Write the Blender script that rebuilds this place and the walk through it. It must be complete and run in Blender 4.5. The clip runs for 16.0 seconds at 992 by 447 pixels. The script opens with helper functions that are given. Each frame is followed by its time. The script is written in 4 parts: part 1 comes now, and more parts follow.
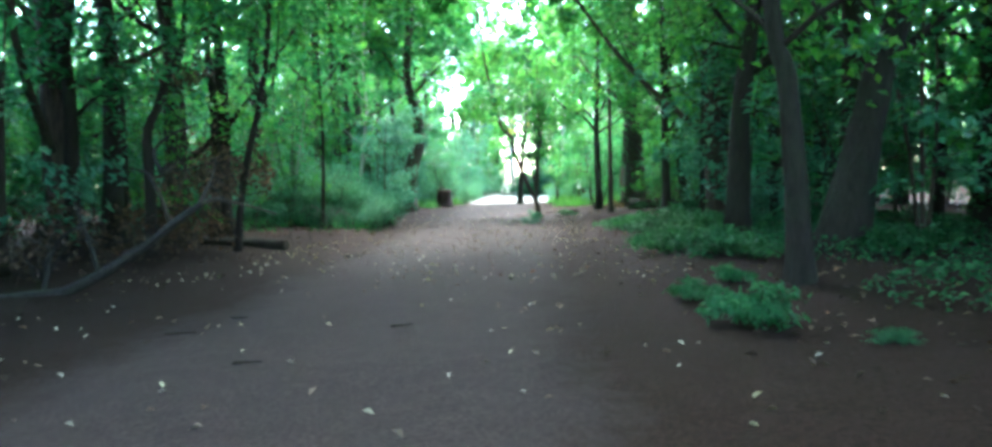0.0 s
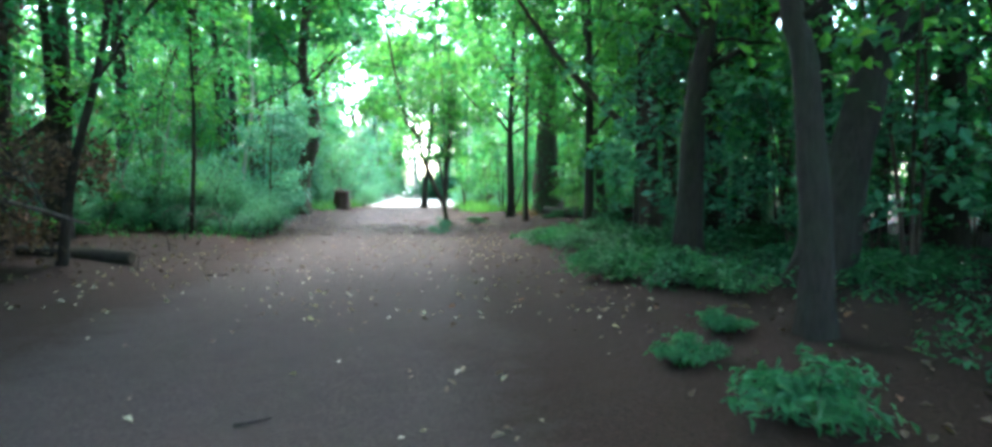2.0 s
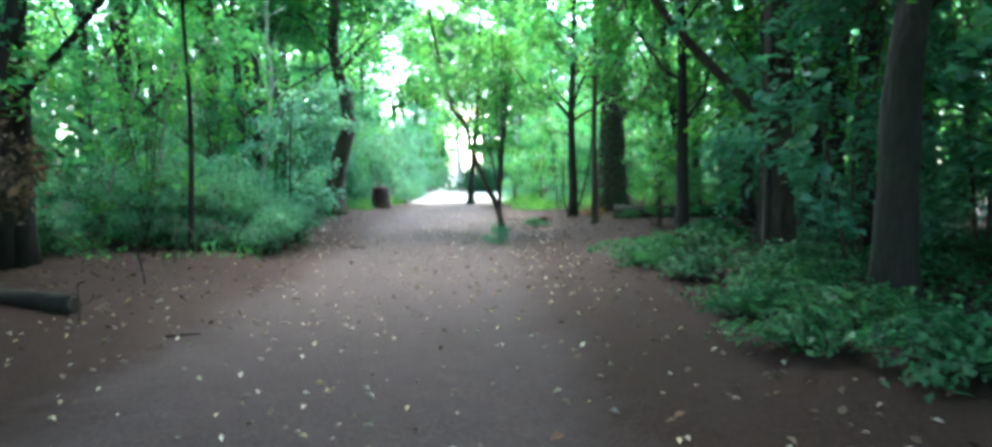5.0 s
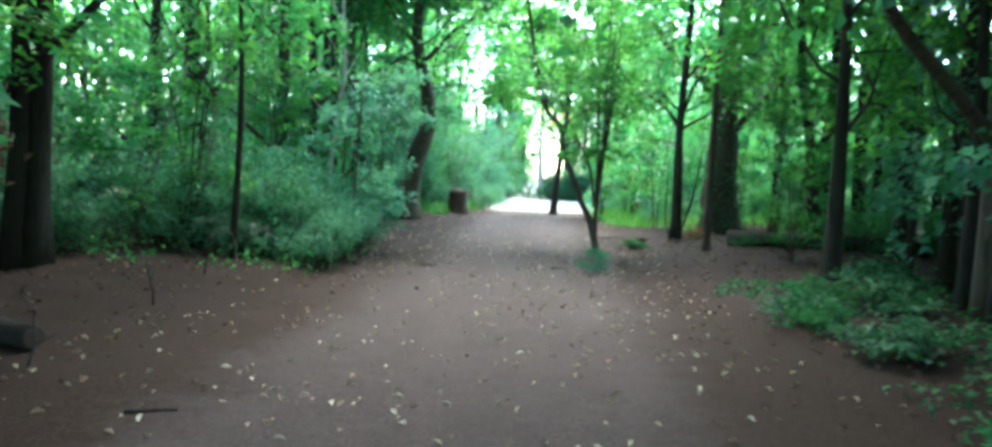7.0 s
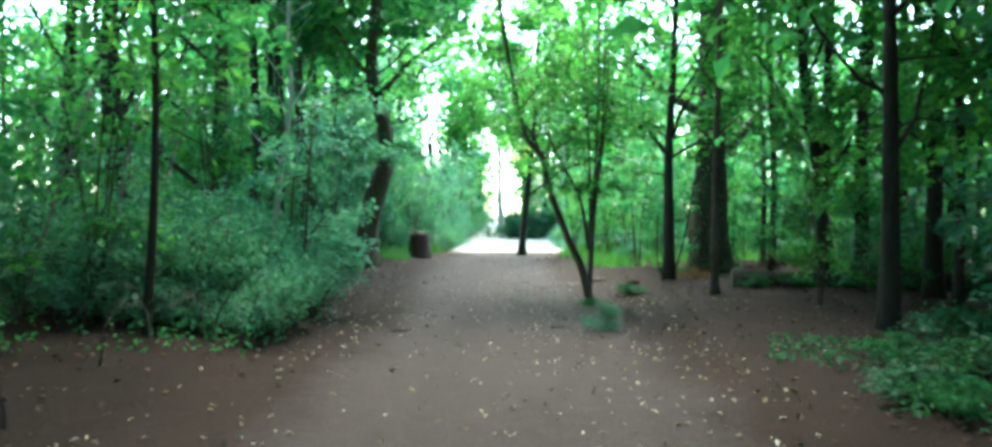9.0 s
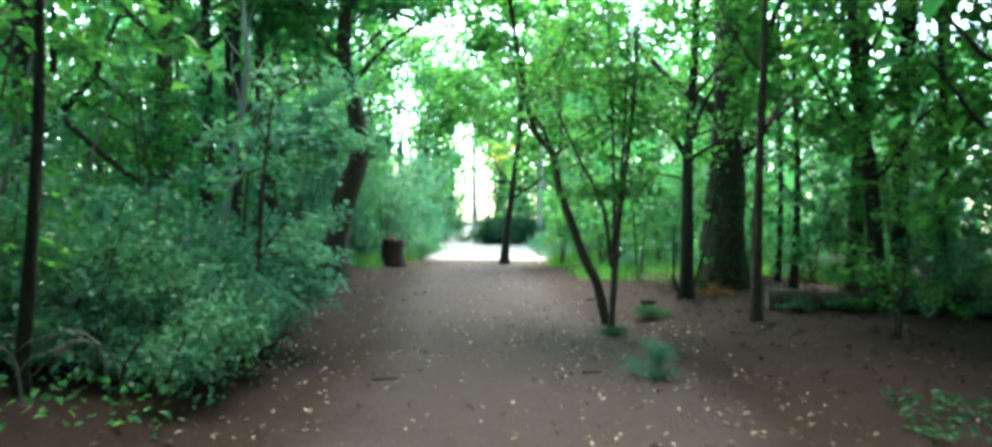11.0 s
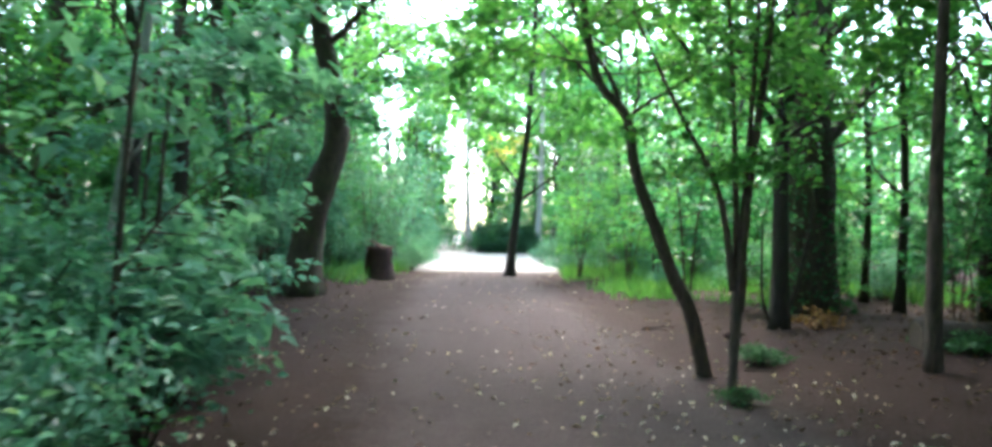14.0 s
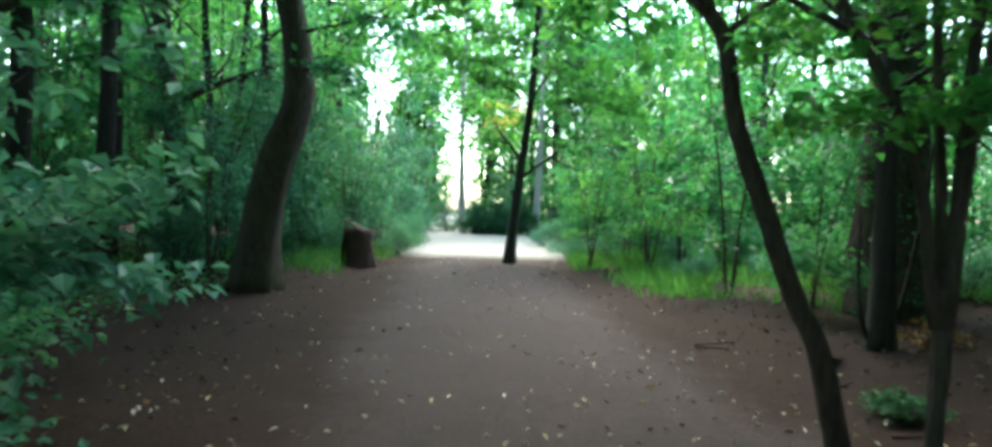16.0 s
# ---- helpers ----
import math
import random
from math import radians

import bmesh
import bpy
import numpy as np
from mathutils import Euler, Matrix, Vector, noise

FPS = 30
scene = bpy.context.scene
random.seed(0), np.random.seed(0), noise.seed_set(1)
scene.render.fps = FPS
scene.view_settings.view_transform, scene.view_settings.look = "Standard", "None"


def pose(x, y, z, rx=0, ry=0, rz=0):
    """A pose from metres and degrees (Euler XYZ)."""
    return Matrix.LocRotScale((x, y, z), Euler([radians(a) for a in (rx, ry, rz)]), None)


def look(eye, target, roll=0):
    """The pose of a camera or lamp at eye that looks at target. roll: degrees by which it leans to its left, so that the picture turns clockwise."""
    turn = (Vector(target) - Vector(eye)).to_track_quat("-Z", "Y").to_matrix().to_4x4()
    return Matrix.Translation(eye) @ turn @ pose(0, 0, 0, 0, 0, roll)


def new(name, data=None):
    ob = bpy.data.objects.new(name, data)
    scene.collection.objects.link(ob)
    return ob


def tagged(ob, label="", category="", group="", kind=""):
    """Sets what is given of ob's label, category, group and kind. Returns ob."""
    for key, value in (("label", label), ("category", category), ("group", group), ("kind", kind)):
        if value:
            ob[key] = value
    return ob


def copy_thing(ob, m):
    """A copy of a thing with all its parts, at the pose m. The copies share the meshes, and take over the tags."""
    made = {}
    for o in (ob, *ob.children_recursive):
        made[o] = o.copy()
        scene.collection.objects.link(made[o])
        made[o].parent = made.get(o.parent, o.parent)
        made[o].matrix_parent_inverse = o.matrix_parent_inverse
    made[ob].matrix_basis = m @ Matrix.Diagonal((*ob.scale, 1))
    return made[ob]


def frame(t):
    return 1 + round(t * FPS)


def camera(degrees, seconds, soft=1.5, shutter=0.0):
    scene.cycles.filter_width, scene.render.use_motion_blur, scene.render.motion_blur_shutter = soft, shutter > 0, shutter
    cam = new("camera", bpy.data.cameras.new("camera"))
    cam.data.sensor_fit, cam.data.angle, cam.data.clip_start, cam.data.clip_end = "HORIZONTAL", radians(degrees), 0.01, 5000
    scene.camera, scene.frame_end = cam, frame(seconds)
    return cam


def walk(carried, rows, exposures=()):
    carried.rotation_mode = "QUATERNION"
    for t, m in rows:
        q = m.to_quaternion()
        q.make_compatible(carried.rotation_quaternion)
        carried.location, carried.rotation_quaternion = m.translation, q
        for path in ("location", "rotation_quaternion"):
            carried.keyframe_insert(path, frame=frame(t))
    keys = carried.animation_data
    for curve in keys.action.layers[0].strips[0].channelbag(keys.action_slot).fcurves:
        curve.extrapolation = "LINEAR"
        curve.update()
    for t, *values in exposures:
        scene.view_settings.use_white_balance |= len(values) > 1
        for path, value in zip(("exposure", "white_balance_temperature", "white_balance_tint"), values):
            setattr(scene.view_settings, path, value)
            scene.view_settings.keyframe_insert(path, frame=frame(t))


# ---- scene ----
cam = camera(69.8, 16.0, soft=3.3, shutter=0.5)
PATH = [
    (0, (0.096, 0.465, 1.177), (0.08, 2.462, 1.062), -1.7),
    (0.5, (0.034, 0.988, 1.184), (0.028, 2.985, 1.069), -2.0),
    (1, (0.01, 1.567, 1.196), (0.035, 3.566, 1.13), -0.8),
    (1.5, (0.017, 2.108, 1.199), (0.277, 4.086, 1.065), -0.7),
    (2, (-0.007, 2.655, 1.225), (0.256, 4.634, 1.113), 0.1),
    (2.5, (-0.027, 3.228, 1.224), (0.311, 5.194, 1.08), -1.5),
    (3, (-0.02, 3.813, 1.246), (0.17, 5.8, 1.116), 0.2),
    (5.5, (-0.107, 6.61, 1.445), (0.035, 8.6, 1.302), -1.0),
    (6, (-0.143, 7.217, 1.472), (-0.028, 9.21, 1.353), 2.2),
    (6.5, (-0.22, 7.812, 1.462), (-0.167, 9.809, 1.363), 0.8),
    (7, (-0.311, 8.439, 1.469), (-0.375, 10.434, 1.34), 2.3),
    (7.5, (-0.41, 8.98, 1.459), (-0.455, 10.97, 1.268), -1.1),
    (8, (-0.547, 9.496, 1.493), (-0.553, 11.495, 1.428), 1.4),
    (8.5, (-0.661, 10.012, 1.486), (-0.664, 12.012, 1.444), -2.3),
    (9, (-0.805, 10.532, 1.504), (-0.741, 12.531, 1.486), 0.4),
    (11.5, (-1.334, 13.498, 1.571), (-1.172, 15.491, 1.569), 1.1),
    (12, (-1.414, 14.14, 1.49), (-1.315, 16.137, 1.505), 1.9),
    (12.5, (-1.463, 14.802, 1.433), (-1.408, 16.801, 1.435), 4.1),
    (13, (-1.481, 15.488, 1.421), (-1.458, 17.487, 1.353), 4.9),
    (13.5, (-1.513, 16.139, 1.42), (-1.437, 18.137, 1.392), 2.2),
    (14, (-1.508, 16.746, 1.426), (-1.312, 18.736, 1.444), 1.6),
    (14.5, (-1.524, 17.375, 1.422), (-1.202, 19.348, 1.457), 2.2),
    (15, (-1.509, 18.043, 1.444), (-1.206, 20.02, 1.474), 3.0),
    (15.5, (-1.429, 18.786, 1.453), (-1.173, 20.769, 1.399), 2.7),
    (16, (-1.357, 19.512, 1.456), (-1.141, 21.5, 1.417), 2.1),
]
walk(cam, [(t, look(eye, target, roll)) for t, eye, target, roll in PATH],
     exposures=[(0, 4.45, 5650, 0), (3, 4.45, 5650, 2), (5.5, 4.4, 5650, 2), (6.5, 4.25, 5700, 0), (8.5, 4.0, 5800, -10), (11.5, 3.72, 6150, -4), (12.5, 3.9, 6100, 6), (13.5, 3.86, 6150, 10), (14.5, 3.75, 6200, 8), (15, 3.35, 6200, 0), (15.5, 3.28, 6150, 1), (16, 3.1, 6150, -4)])

# ---- light: an overcast summer sky over the wood ----
world = bpy.data.worlds.new("sky")
scene.world = world
world.use_nodes = True
wn = world.node_tree
bg = wn.nodes["Background"]
sky = wn.nodes.new("ShaderNodeTexSky")
sky.sky_type = "NISHITA"
sky.sun_disc = False
sky.sun_elevation = radians(58)
sky.sun_rotation = radians(2)
sky.dust_density = 2.5
wn.links.new(sky.outputs[0], bg.inputs[0])
bg.inputs[1].default_value = 0.15
sun_data = bpy.data.lights.new("sun", "SUN")
sun_data.energy = 0.8
sun_data.angle = radians(40)
sun_data.color = (1.0, 0.95, 0.86)
sun = new("sun", sun_data)
sun.matrix_world = look((1, 28, 48), (0, 0, 0))


# ---- materials ----
def node_mat(name):
    mat = bpy.data.materials.new(name)
    mat.use_nodes = True
    nt = mat.node_tree
    return mat, nt, nt.nodes["Principled BSDF"], nt.nodes["Material Output"]


def add(nt, kind, **inputs):
    n = nt.nodes.new(kind)
    for k, v in inputs.items():
        n.inputs[k.replace("_", " ")].default_value = v
    return n


def ramp(nt, src, stops):
    r = nt.nodes.new("ShaderNodeValToRGB")
    el = r.color_ramp.elements
    while len(el) < len(stops):
        el.new(0.5)
    for e, (p, c) in zip(el, stops):
        e.position, e.color = p, (*c, 1)
    nt.links.new(src, r.inputs[0])
    return r.outputs[0]


def mixc(nt, fac, a, b, mode="MIX"):
    m = nt.nodes.new("ShaderNodeMix")
    m.data_type, m.blend_type = "RGBA", mode
    for sock, v in ((m.inputs[0], fac), (m.inputs[6], a), (m.inputs[7], b)):
        if hasattr(v, "is_linked"):
            nt.links.new(v, sock)
        elif isinstance(v, tuple):
            sock.default_value = (*v, 1)
        else:
            sock.default_value = v
    return m.outputs[2]


def leaf_mat(name, dark, mid, light, gloss=0.42, through_light=0.42):
    """Leaves: each leaf its own green, each plant a little different, light passing through the blade."""
    mat, nt, p, out = node_mat(name)
    geo = nt.nodes.new("ShaderNodeNewGeometry")
    info = nt.nodes.new("ShaderNodeObjectInfo")
    col = ramp(nt, geo.outputs["Random Per Island"], [(0.0, dark), (0.55, mid), (0.93, light), (1.0, (light[0] * 1.6, light[1] * 1.15, light[2]))])
    tone = ramp(nt, info.outputs["Random"], [(0.0, (0.78, 0.88, 0.98)), (1.0, (1.05, 1.03, 0.88))])
    col = mixc(nt, 1.0, col, tone, "MULTIPLY")
    nt.links.new(col, p.inputs["Base Color"])
    p.inputs["Roughness"].default_value = gloss
    p.inputs["Specular IOR Level"].default_value = 0.45
    tr = nt.nodes.new("ShaderNodeBsdfTranslucent")
    nt.links.new(mixc(nt, 1.0, col, (1.2, 1.3, 0.75), "MULTIPLY"), tr.inputs[0])
    ms = nt.nodes.new("ShaderNodeMixShader")
    ms.inputs[0].default_value = through_light
    nt.links.new(p.outputs[0], ms.inputs[1])
    nt.links.new(tr.outputs[0], ms.inputs[2])
    nt.links.new(ms.outputs[0], out.inputs[0])
    return mat


def bark_mat(name, dark, light, moss=(0.05, 0.08, 0.02), moss_amount=0.45, stretch=0.22):
    """Bark: long upright ridges, blotches and a film of algae."""
    mat, nt, p, out = node_mat(name)
    tc = nt.nodes.new("ShaderNodeTexCoord")
    mp = nt.nodes.new("ShaderNodeMapping")
    mp.inputs["Scale"].default_value = (1, 1, stretch)
    nt.links.new(tc.outputs["Object"], mp.inputs[0])
    ridge = add(nt, "ShaderNodeTexNoise", Scale=26.0, Detail=6.0, Roughness=0.65)
    nt.links.new(mp.outputs[0], ridge.inputs["Vector"])
    blot = add(nt, "ShaderNodeTexNoise", Scale=2.6, Detail=4.0)
    nt.links.new(tc.outputs["Object"], blot.inputs["Vector"])
    col = ramp(nt, ridge.outputs[0], [(0.3, dark), (0.7, light)])
    fac = ramp(nt, blot.outputs[0], [(0.62 - 0.25 * moss_amount, (0, 0, 0)), (0.78, (moss_amount,) * 3)])
    col = mixc(nt, fac, col, moss)
    nt.links.new(col, p.inputs["Base Color"])
    p.inputs["Roughness"].default_value = 0.88
    bump = add(nt, "ShaderNodeBump", Strength=1.0, Distance=0.035)
    nt.links.new(ridge.outputs[0], bump.inputs["Height"])
    nt.links.new(bump.outputs[0], p.inputs["Normal"])
    return mat


def plain_mat(name, a, b, scale=14.0, rough=0.85, bump_d=0.01):
    mat, nt, p, out = node_mat(name)
    tc = nt.nodes.new("ShaderNodeTexCoord")
    n = add(nt, "ShaderNodeTexNoise", Scale=scale, Detail=7.0, Roughness=0.65)
    nt.links.new(tc.outputs["Object"], n.inputs["Vector"])
    nt.links.new(ramp(nt, n.outputs[0], [(0.3, a), (0.72, b)]), p.inputs["Base Color"])
    p.inputs["Roughness"].default_value = rough
    bump = add(nt, "ShaderNodeBump", Strength=0.6, Distance=bump_d)
    nt.links.new(n.outputs[0], bump.inputs["Height"])
    nt.links.new(bump.outputs[0], p.inputs["Normal"])
    return mat


def litter_mat(name):
    """Fallen leaves: pale tan and cream, some brown, each its own tone."""
    mat, nt, p, out = node_mat(name)
    geo = nt.nodes.new("ShaderNodeNewGeometry")
    nt.links.new(ramp(nt, geo.outputs["Random Per Island"], [(0.0, (0.12, 0.075, 0.045)), (0.35, (0.3, 0.22, 0.15)), (0.75, (0.6, 0.55, 0.45)), (1.0, (0.5, 0.42, 0.2))]), p.inputs["Base Color"])
    p.inputs["Roughness"].default_value = 0.6
    return mat


def ground_mat():
    """Trodden grey-brown earth on the path, red-brown leaf mould beside it, a paler tone painted for the light in the
    clearing.
    """
    mat, nt, p, out = node_mat("woodland_earth")
    tc = nt.nodes.new("ShaderNodeTexCoord")
    fine = add(nt, "ShaderNodeTexNoise", Scale=38.0, Detail=8.0, Roughness=0.7)
    mid = add(nt, "ShaderNodeTexNoise", Scale=4.5, Detail=6.0, Roughness=0.6)
    wide = add(nt, "ShaderNodeTexNoise", Scale=0.7, Detail=4.0)
    for n in (fine, mid, wide):
        nt.links.new(tc.outputs["Object"], n.inputs["Vector"])
    flecks = add(nt, "ShaderNodeTexVoronoi", Scale=22.0, Randomness=1.0)
    nt.links.new(tc.outputs["Object"], flecks.inputs["Vector"])
    earth = ramp(nt, fine.outputs[0], [(0.3, (0.026, 0.0182, 0.0168)), (0.68, (0.098, 0.073, 0.07))])
    earth = mixc(nt, ramp(nt, mid.outputs[0], [(0.35, (0, 0, 0)), (0.7, (0.6, 0.6, 0.6))]), earth, (0.048, 0.0355, 0.034))
    mould = ramp(nt, fine.outputs[0], [(0.28, (0.0075, 0.0045, 0.0035)), (0.5, (0.026, 0.0145, 0.011)), (0.75, (0.066, 0.0365, 0.028))])
    mould = mixc(nt, ramp(nt, flecks.outputs["Distance"], [(0.0, (0.5, 0.5, 0.5)), (0.32, (0, 0, 0))]), mould, (0.085, 0.046, 0.033))
    # bright light on the path in the clearing, put into a paler colour
    lit_path = ramp(nt, fine.outputs[0], [(0.3, (0.26, 0.24, 0.21)), (0.7, (0.46, 0.43, 0.39))])
    trod = nt.nodes.new("ShaderNodeAttribute")
    trod.attribute_name = "trodden"
    open_ = nt.nodes.new("ShaderNodeAttribute")
    open_.attribute_name = "lit_clearing"
    warp = nt.nodes.new("ShaderNodeMath")
    warp.operation = "MULTIPLY_ADD"
    nt.links.new(wide.outputs[0], warp.inputs[0])
    warp.inputs[1].default_value = 0.5
    nt.links.new(trod.outputs["Fac"], warp.inputs[2])
    warp2 = nt.nodes.new("ShaderNodeMath")
    warp2.operation = "MULTIPLY_ADD"
    nt.links.new(mid.outputs[0], warp2.inputs[0])
    warp2.inputs[1].default_value = 0.45
    nt.links.new(warp.outputs[0], warp2.inputs[2])
    col = mixc(nt, ramp(nt, warp2.outputs[0], [(0.72, (0, 0, 0)), (1.2, (1, 1, 1))]), mould, earth)
    col = mixc(nt, open_.outputs["Fac"], col, lit_path)
    nt.links.new(col, p.inputs["Base Color"])
    p.inputs["Specular IOR Level"].default_value = 0.12
    p.inputs["Roughness"].default_value = 0.9
    bump = add(nt, "ShaderNodeBump", Strength=0.7, Distance=0.03)
    nt.links.new(fine.outputs[0], bump.inputs["Height"])
    nt.links.new(bump.outputs[0], p.inputs["Normal"])
    return mat


EARTH = ground_mat()
LEAF = leaf_mat("broad_leaf", (0.042, 0.15, 0.066), (0.068, 0.24, 0.108), (0.108, 0.32, 0.125), 0.38, 0.5)
LEAF_SUN = leaf_mat("canopy_leaf", (0.05, 0.155, 0.046), (0.087, 0.252, 0.068), (0.148, 0.35, 0.08), 0.42, 0.55)
LEAF_COOL = leaf_mat("elder_leaf", (0.056, 0.165, 0.112), (0.09, 0.25, 0.17), (0.145, 0.33, 0.23), 0.42, 0.42)
# pale glaucous sycamore leaves; the sky's sheen is put into the colour too
LEAF_PALE = leaf_mat("sycamore_leaf_sheen", (0.09, 0.23, 0.17), (0.15, 0.34, 0.265), (0.22, 0.43, 0.35), 0.48, 0.4)
LEAF_DARK = leaf_mat("ivy_leaf", (0.02, 0.075, 0.03), (0.04, 0.14, 0.055), (0.07, 0.2, 0.085), 0.6, 0.35)
LEAF_FERN = leaf_mat("fern_leaf", (0.03, 0.11, 0.05), (0.055, 0.18, 0.085), (0.09, 0.26, 0.13), 0.45, 0.4)
# autumn yellow, with the glow of sunlight put into the colour too
LEAF_YELLOW = leaf_mat("yellow_leaf", (0.2, 0.19, 0.04), (0.38, 0.33, 0.08), (0.5, 0.4, 0.12), 0.5, 0.5)
LEAF_DEAD = leaf_mat("withered_leaf", (0.05, 0.03, 0.022), (0.1, 0.062, 0.045), (0.17, 0.11, 0.085), 0.8, 0.25)
GRASS = leaf_mat("grass_blade", (0.06, 0.16, 0.04), (0.09, 0.24, 0.06), (0.14, 0.31, 0.08), 0.5, 0.45)
BARK = bark_mat("grey_brown_bark", (0.019, 0.0138, 0.0098), (0.1, 0.072, 0.05))
BARK_BROWN = bark_mat("earth_brown_bark", (0.028, 0.0195, 0.014), (0.115, 0.082, 0.06), (0.05, 0.06, 0.025), 0.4)
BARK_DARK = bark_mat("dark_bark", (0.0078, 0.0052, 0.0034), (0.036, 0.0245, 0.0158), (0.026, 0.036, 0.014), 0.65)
BARK_MOSS = bark_mat("mossy_bark", (0.02, 0.014, 0.008), (0.09, 0.06, 0.034), (0.05, 0.062, 0.016), 0.6)
BARK_PALE = bark_mat("pale_birch_bark", (0.2, 0.19, 0.16), (0.6, 0.58, 0.52), (0.08, 0.1, 0.05), 0.3, 2.5)
DEADWOOD = bark_mat("bare_dead_wood", (0.009, 0.0075, 0.0065), (0.048, 0.04, 0.034), moss_amount=0.2)
PALEWOOD = bark_mat("pale_bare_wood", (0.09, 0.08, 0.07), (0.3, 0.27, 0.24), moss_amount=0.1)
CUT = plain_mat("red_brown_rotten_wood", (0.03, 0.014, 0.01), (0.1, 0.048, 0.034), 16.0, 0.9, 0.03)
ENDGRAIN = plain_mat("sawn_wood", (0.05, 0.035, 0.025), (0.12, 0.085, 0.058), 30.0, 0.8, 0.004)
LITTER = litter_mat("fallen_leaf")


# ---- builders ----
def part(name, data, material, parent=None, label=""):
    """One mesh object, from (verts, faces), under a thing or a part, or at top level."""
    verts, faces = data
    me = bpy.data.meshes.new(name)
    me.from_pydata(verts if isinstance(verts, list) else verts.tolist(), [], faces if isinstance(faces, list) else faces.tolist())
    me.materials.append(material)
    me.update()
    ob = new(name, me)
    if parent is not None:
        ob.parent = parent
    if label:
        tagged(ob, label)
    return ob


def smooth(ob):
    ob.data.polygons.foreach_set("use_smooth", [True] * len(ob.data.polygons))
    return ob


def spline(pts, n):
    """Catmull-Rom through pts, n points in all."""
    p = np.array([np.array(q, float) for q in pts])
    p = np.vstack([2 * p[0] - p[1], p, 2 * p[-1] - p[-2]])
    k, res = len(p) - 3, []
    for u in np.linspace(0, k, n):
        i = min(int(u), k - 1)
        t = u - i
        a, b, c, d = p[i:i + 4]
        res.append(0.5 * (2 * b + (c - a) * t + (2 * a - 5 * b + 4 * c - d) * t * t + (3 * b - a - 3 * c + d) * t ** 3))
    return np.array(res)


def join(pieces):
    verts, faces, base = [], [], 0
    for v, f in pieces:
        verts.append(np.asarray(v))
        faces += [tuple(i + base for i in q) for q in f]
        base += len(v)
    return np.vstack(verts), faces


def tube(line, radii, sides=8, rough=0.0, rng=None, flare=0.0, lobes=5):
    """A limb along a line of points, closed at both ends, uneven in section; flare: how far the foot spreads into roots."""
    line = np.asarray(line, float)
    n = len(line)
    tang = np.gradient(line, axis=0)
    tang /= np.linalg.norm(tang, axis=1)[:, None] + 1e-9
    ref = np.array([0.31, 0.95, 0.05]) if abs(tang[0][2]) > 0.6 else np.array([0.05, 0.1, 1.0])
    verts, ang = [], np.linspace(0, 2 * np.pi, sides, endpoint=False)
    ph = rng.random() * 6.28 if rng is not None else 0.0
    low = line[0][2]
    for i in range(n):
        a = np.cross(tang[i], ref)
        a /= np.linalg.norm(a) + 1e-9
        b = np.cross(a, tang[i])
        r = radii[i] * np.ones(sides)
        if flare:
            h = max(0.0, line[i][2] - low)
            spread = flare * math.exp(-h / (2.2 * radii[0]))
            r = r * (1 + spread * (0.45 + 0.55 * np.cos(lobes * ang + ph + 0.6 * np.sin(2 * ang))))
        if rough and rng is not None:
            r = r * (1 + rough * (rng.random(sides) - 0.5) + rough * 0.8 * np.sin(3 * ang + i * 0.5 + ph))
        verts.append(line[i] + np.cos(ang)[:, None] * r[:, None] * a + np.sin(ang)[:, None] * r[:, None] * b)
    verts = np.vstack(verts)
    faces = [(i * sides + j, i * sides + (j + 1) % sides, (i + 1) * sides + (j + 1) % sides, (i + 1) * sides + j) for i in range(n - 1) for j in range(sides)]
    faces.append(tuple(range(sides))[::-1])
    faces.append(tuple((n - 1) * sides + j for j in range(sides)))
    return verts, faces


def leaves(centres, size, rng, droop=0.5, narrow=0.62, out=None):
    """Folded leaf blades at the centres: four corners, bent along the midrib. droop: spread of the blades from level."""
    n = len(centres)
    c = np.asarray(centres)
    az = rng.random(n) * 2 * np.pi
    if out is not None:
        az = np.arctan2(out[:, 1], out[:, 0]) + rng.normal(0, 0.9, n)
    tilt = rng.normal(-0.25, droop, n)
    axis = np.stack([np.cos(az) * np.cos(tilt), np.sin(az) * np.cos(tilt), np.sin(tilt)], 1)
    side = np.stack([-np.sin(az), np.cos(az), np.zeros(n)], 1)
    bank = rng.normal(0, droop, n)[:, None]
    up = np.cross(axis, side)
    side = side * np.cos(bank) + up * np.sin(bank)
    up = np.cross(axis, side)
    s = (size * (0.65 + 0.7 * rng.random(n)))[:, None]
    fold = s * (0.1 + 0.12 * rng.random(n))[:, None]
    base, tip = c - axis * s * 0.5, c + axis * s * 0.5 - up * fold * 0.5
    left, right = c + side * s * narrow * 0.5 + up * fold, c - side * s * narrow * 0.5 + up * fold
    verts = np.stack([base, left, tip, right], 1).reshape(-1, 3)
    i = np.arange(n)[:, None] * 4
    faces = np.concatenate([i + [0, 1, 2], i + [0, 2, 3]], 1).reshape(-1, 3)
    return verts, faces


def spray(tip, way, reach, count, rng, flat=0.16):
    """Points of a flat spray of leaves along the last stretch of a branch."""
    way = np.asarray(way, float)
    way = way / (np.linalg.norm(way) + 1e-9)
    side = np.cross(way, (0, 0, 1.0))
    side /= np.linalg.norm(side) + 1e-9
    along = rng.random(count) ** 0.8
    across = rng.normal(0, 0.33, count) * np.sqrt(1.05 - along)
    pts = np.asarray(tip) - way * reach * 0.55 + along[:, None] * reach * way + (across * reach)[:, None] * side
    pts[:, 2] += rng.normal(0, flat * reach, count) - 0.12 * reach * (along ** 2)
    return pts


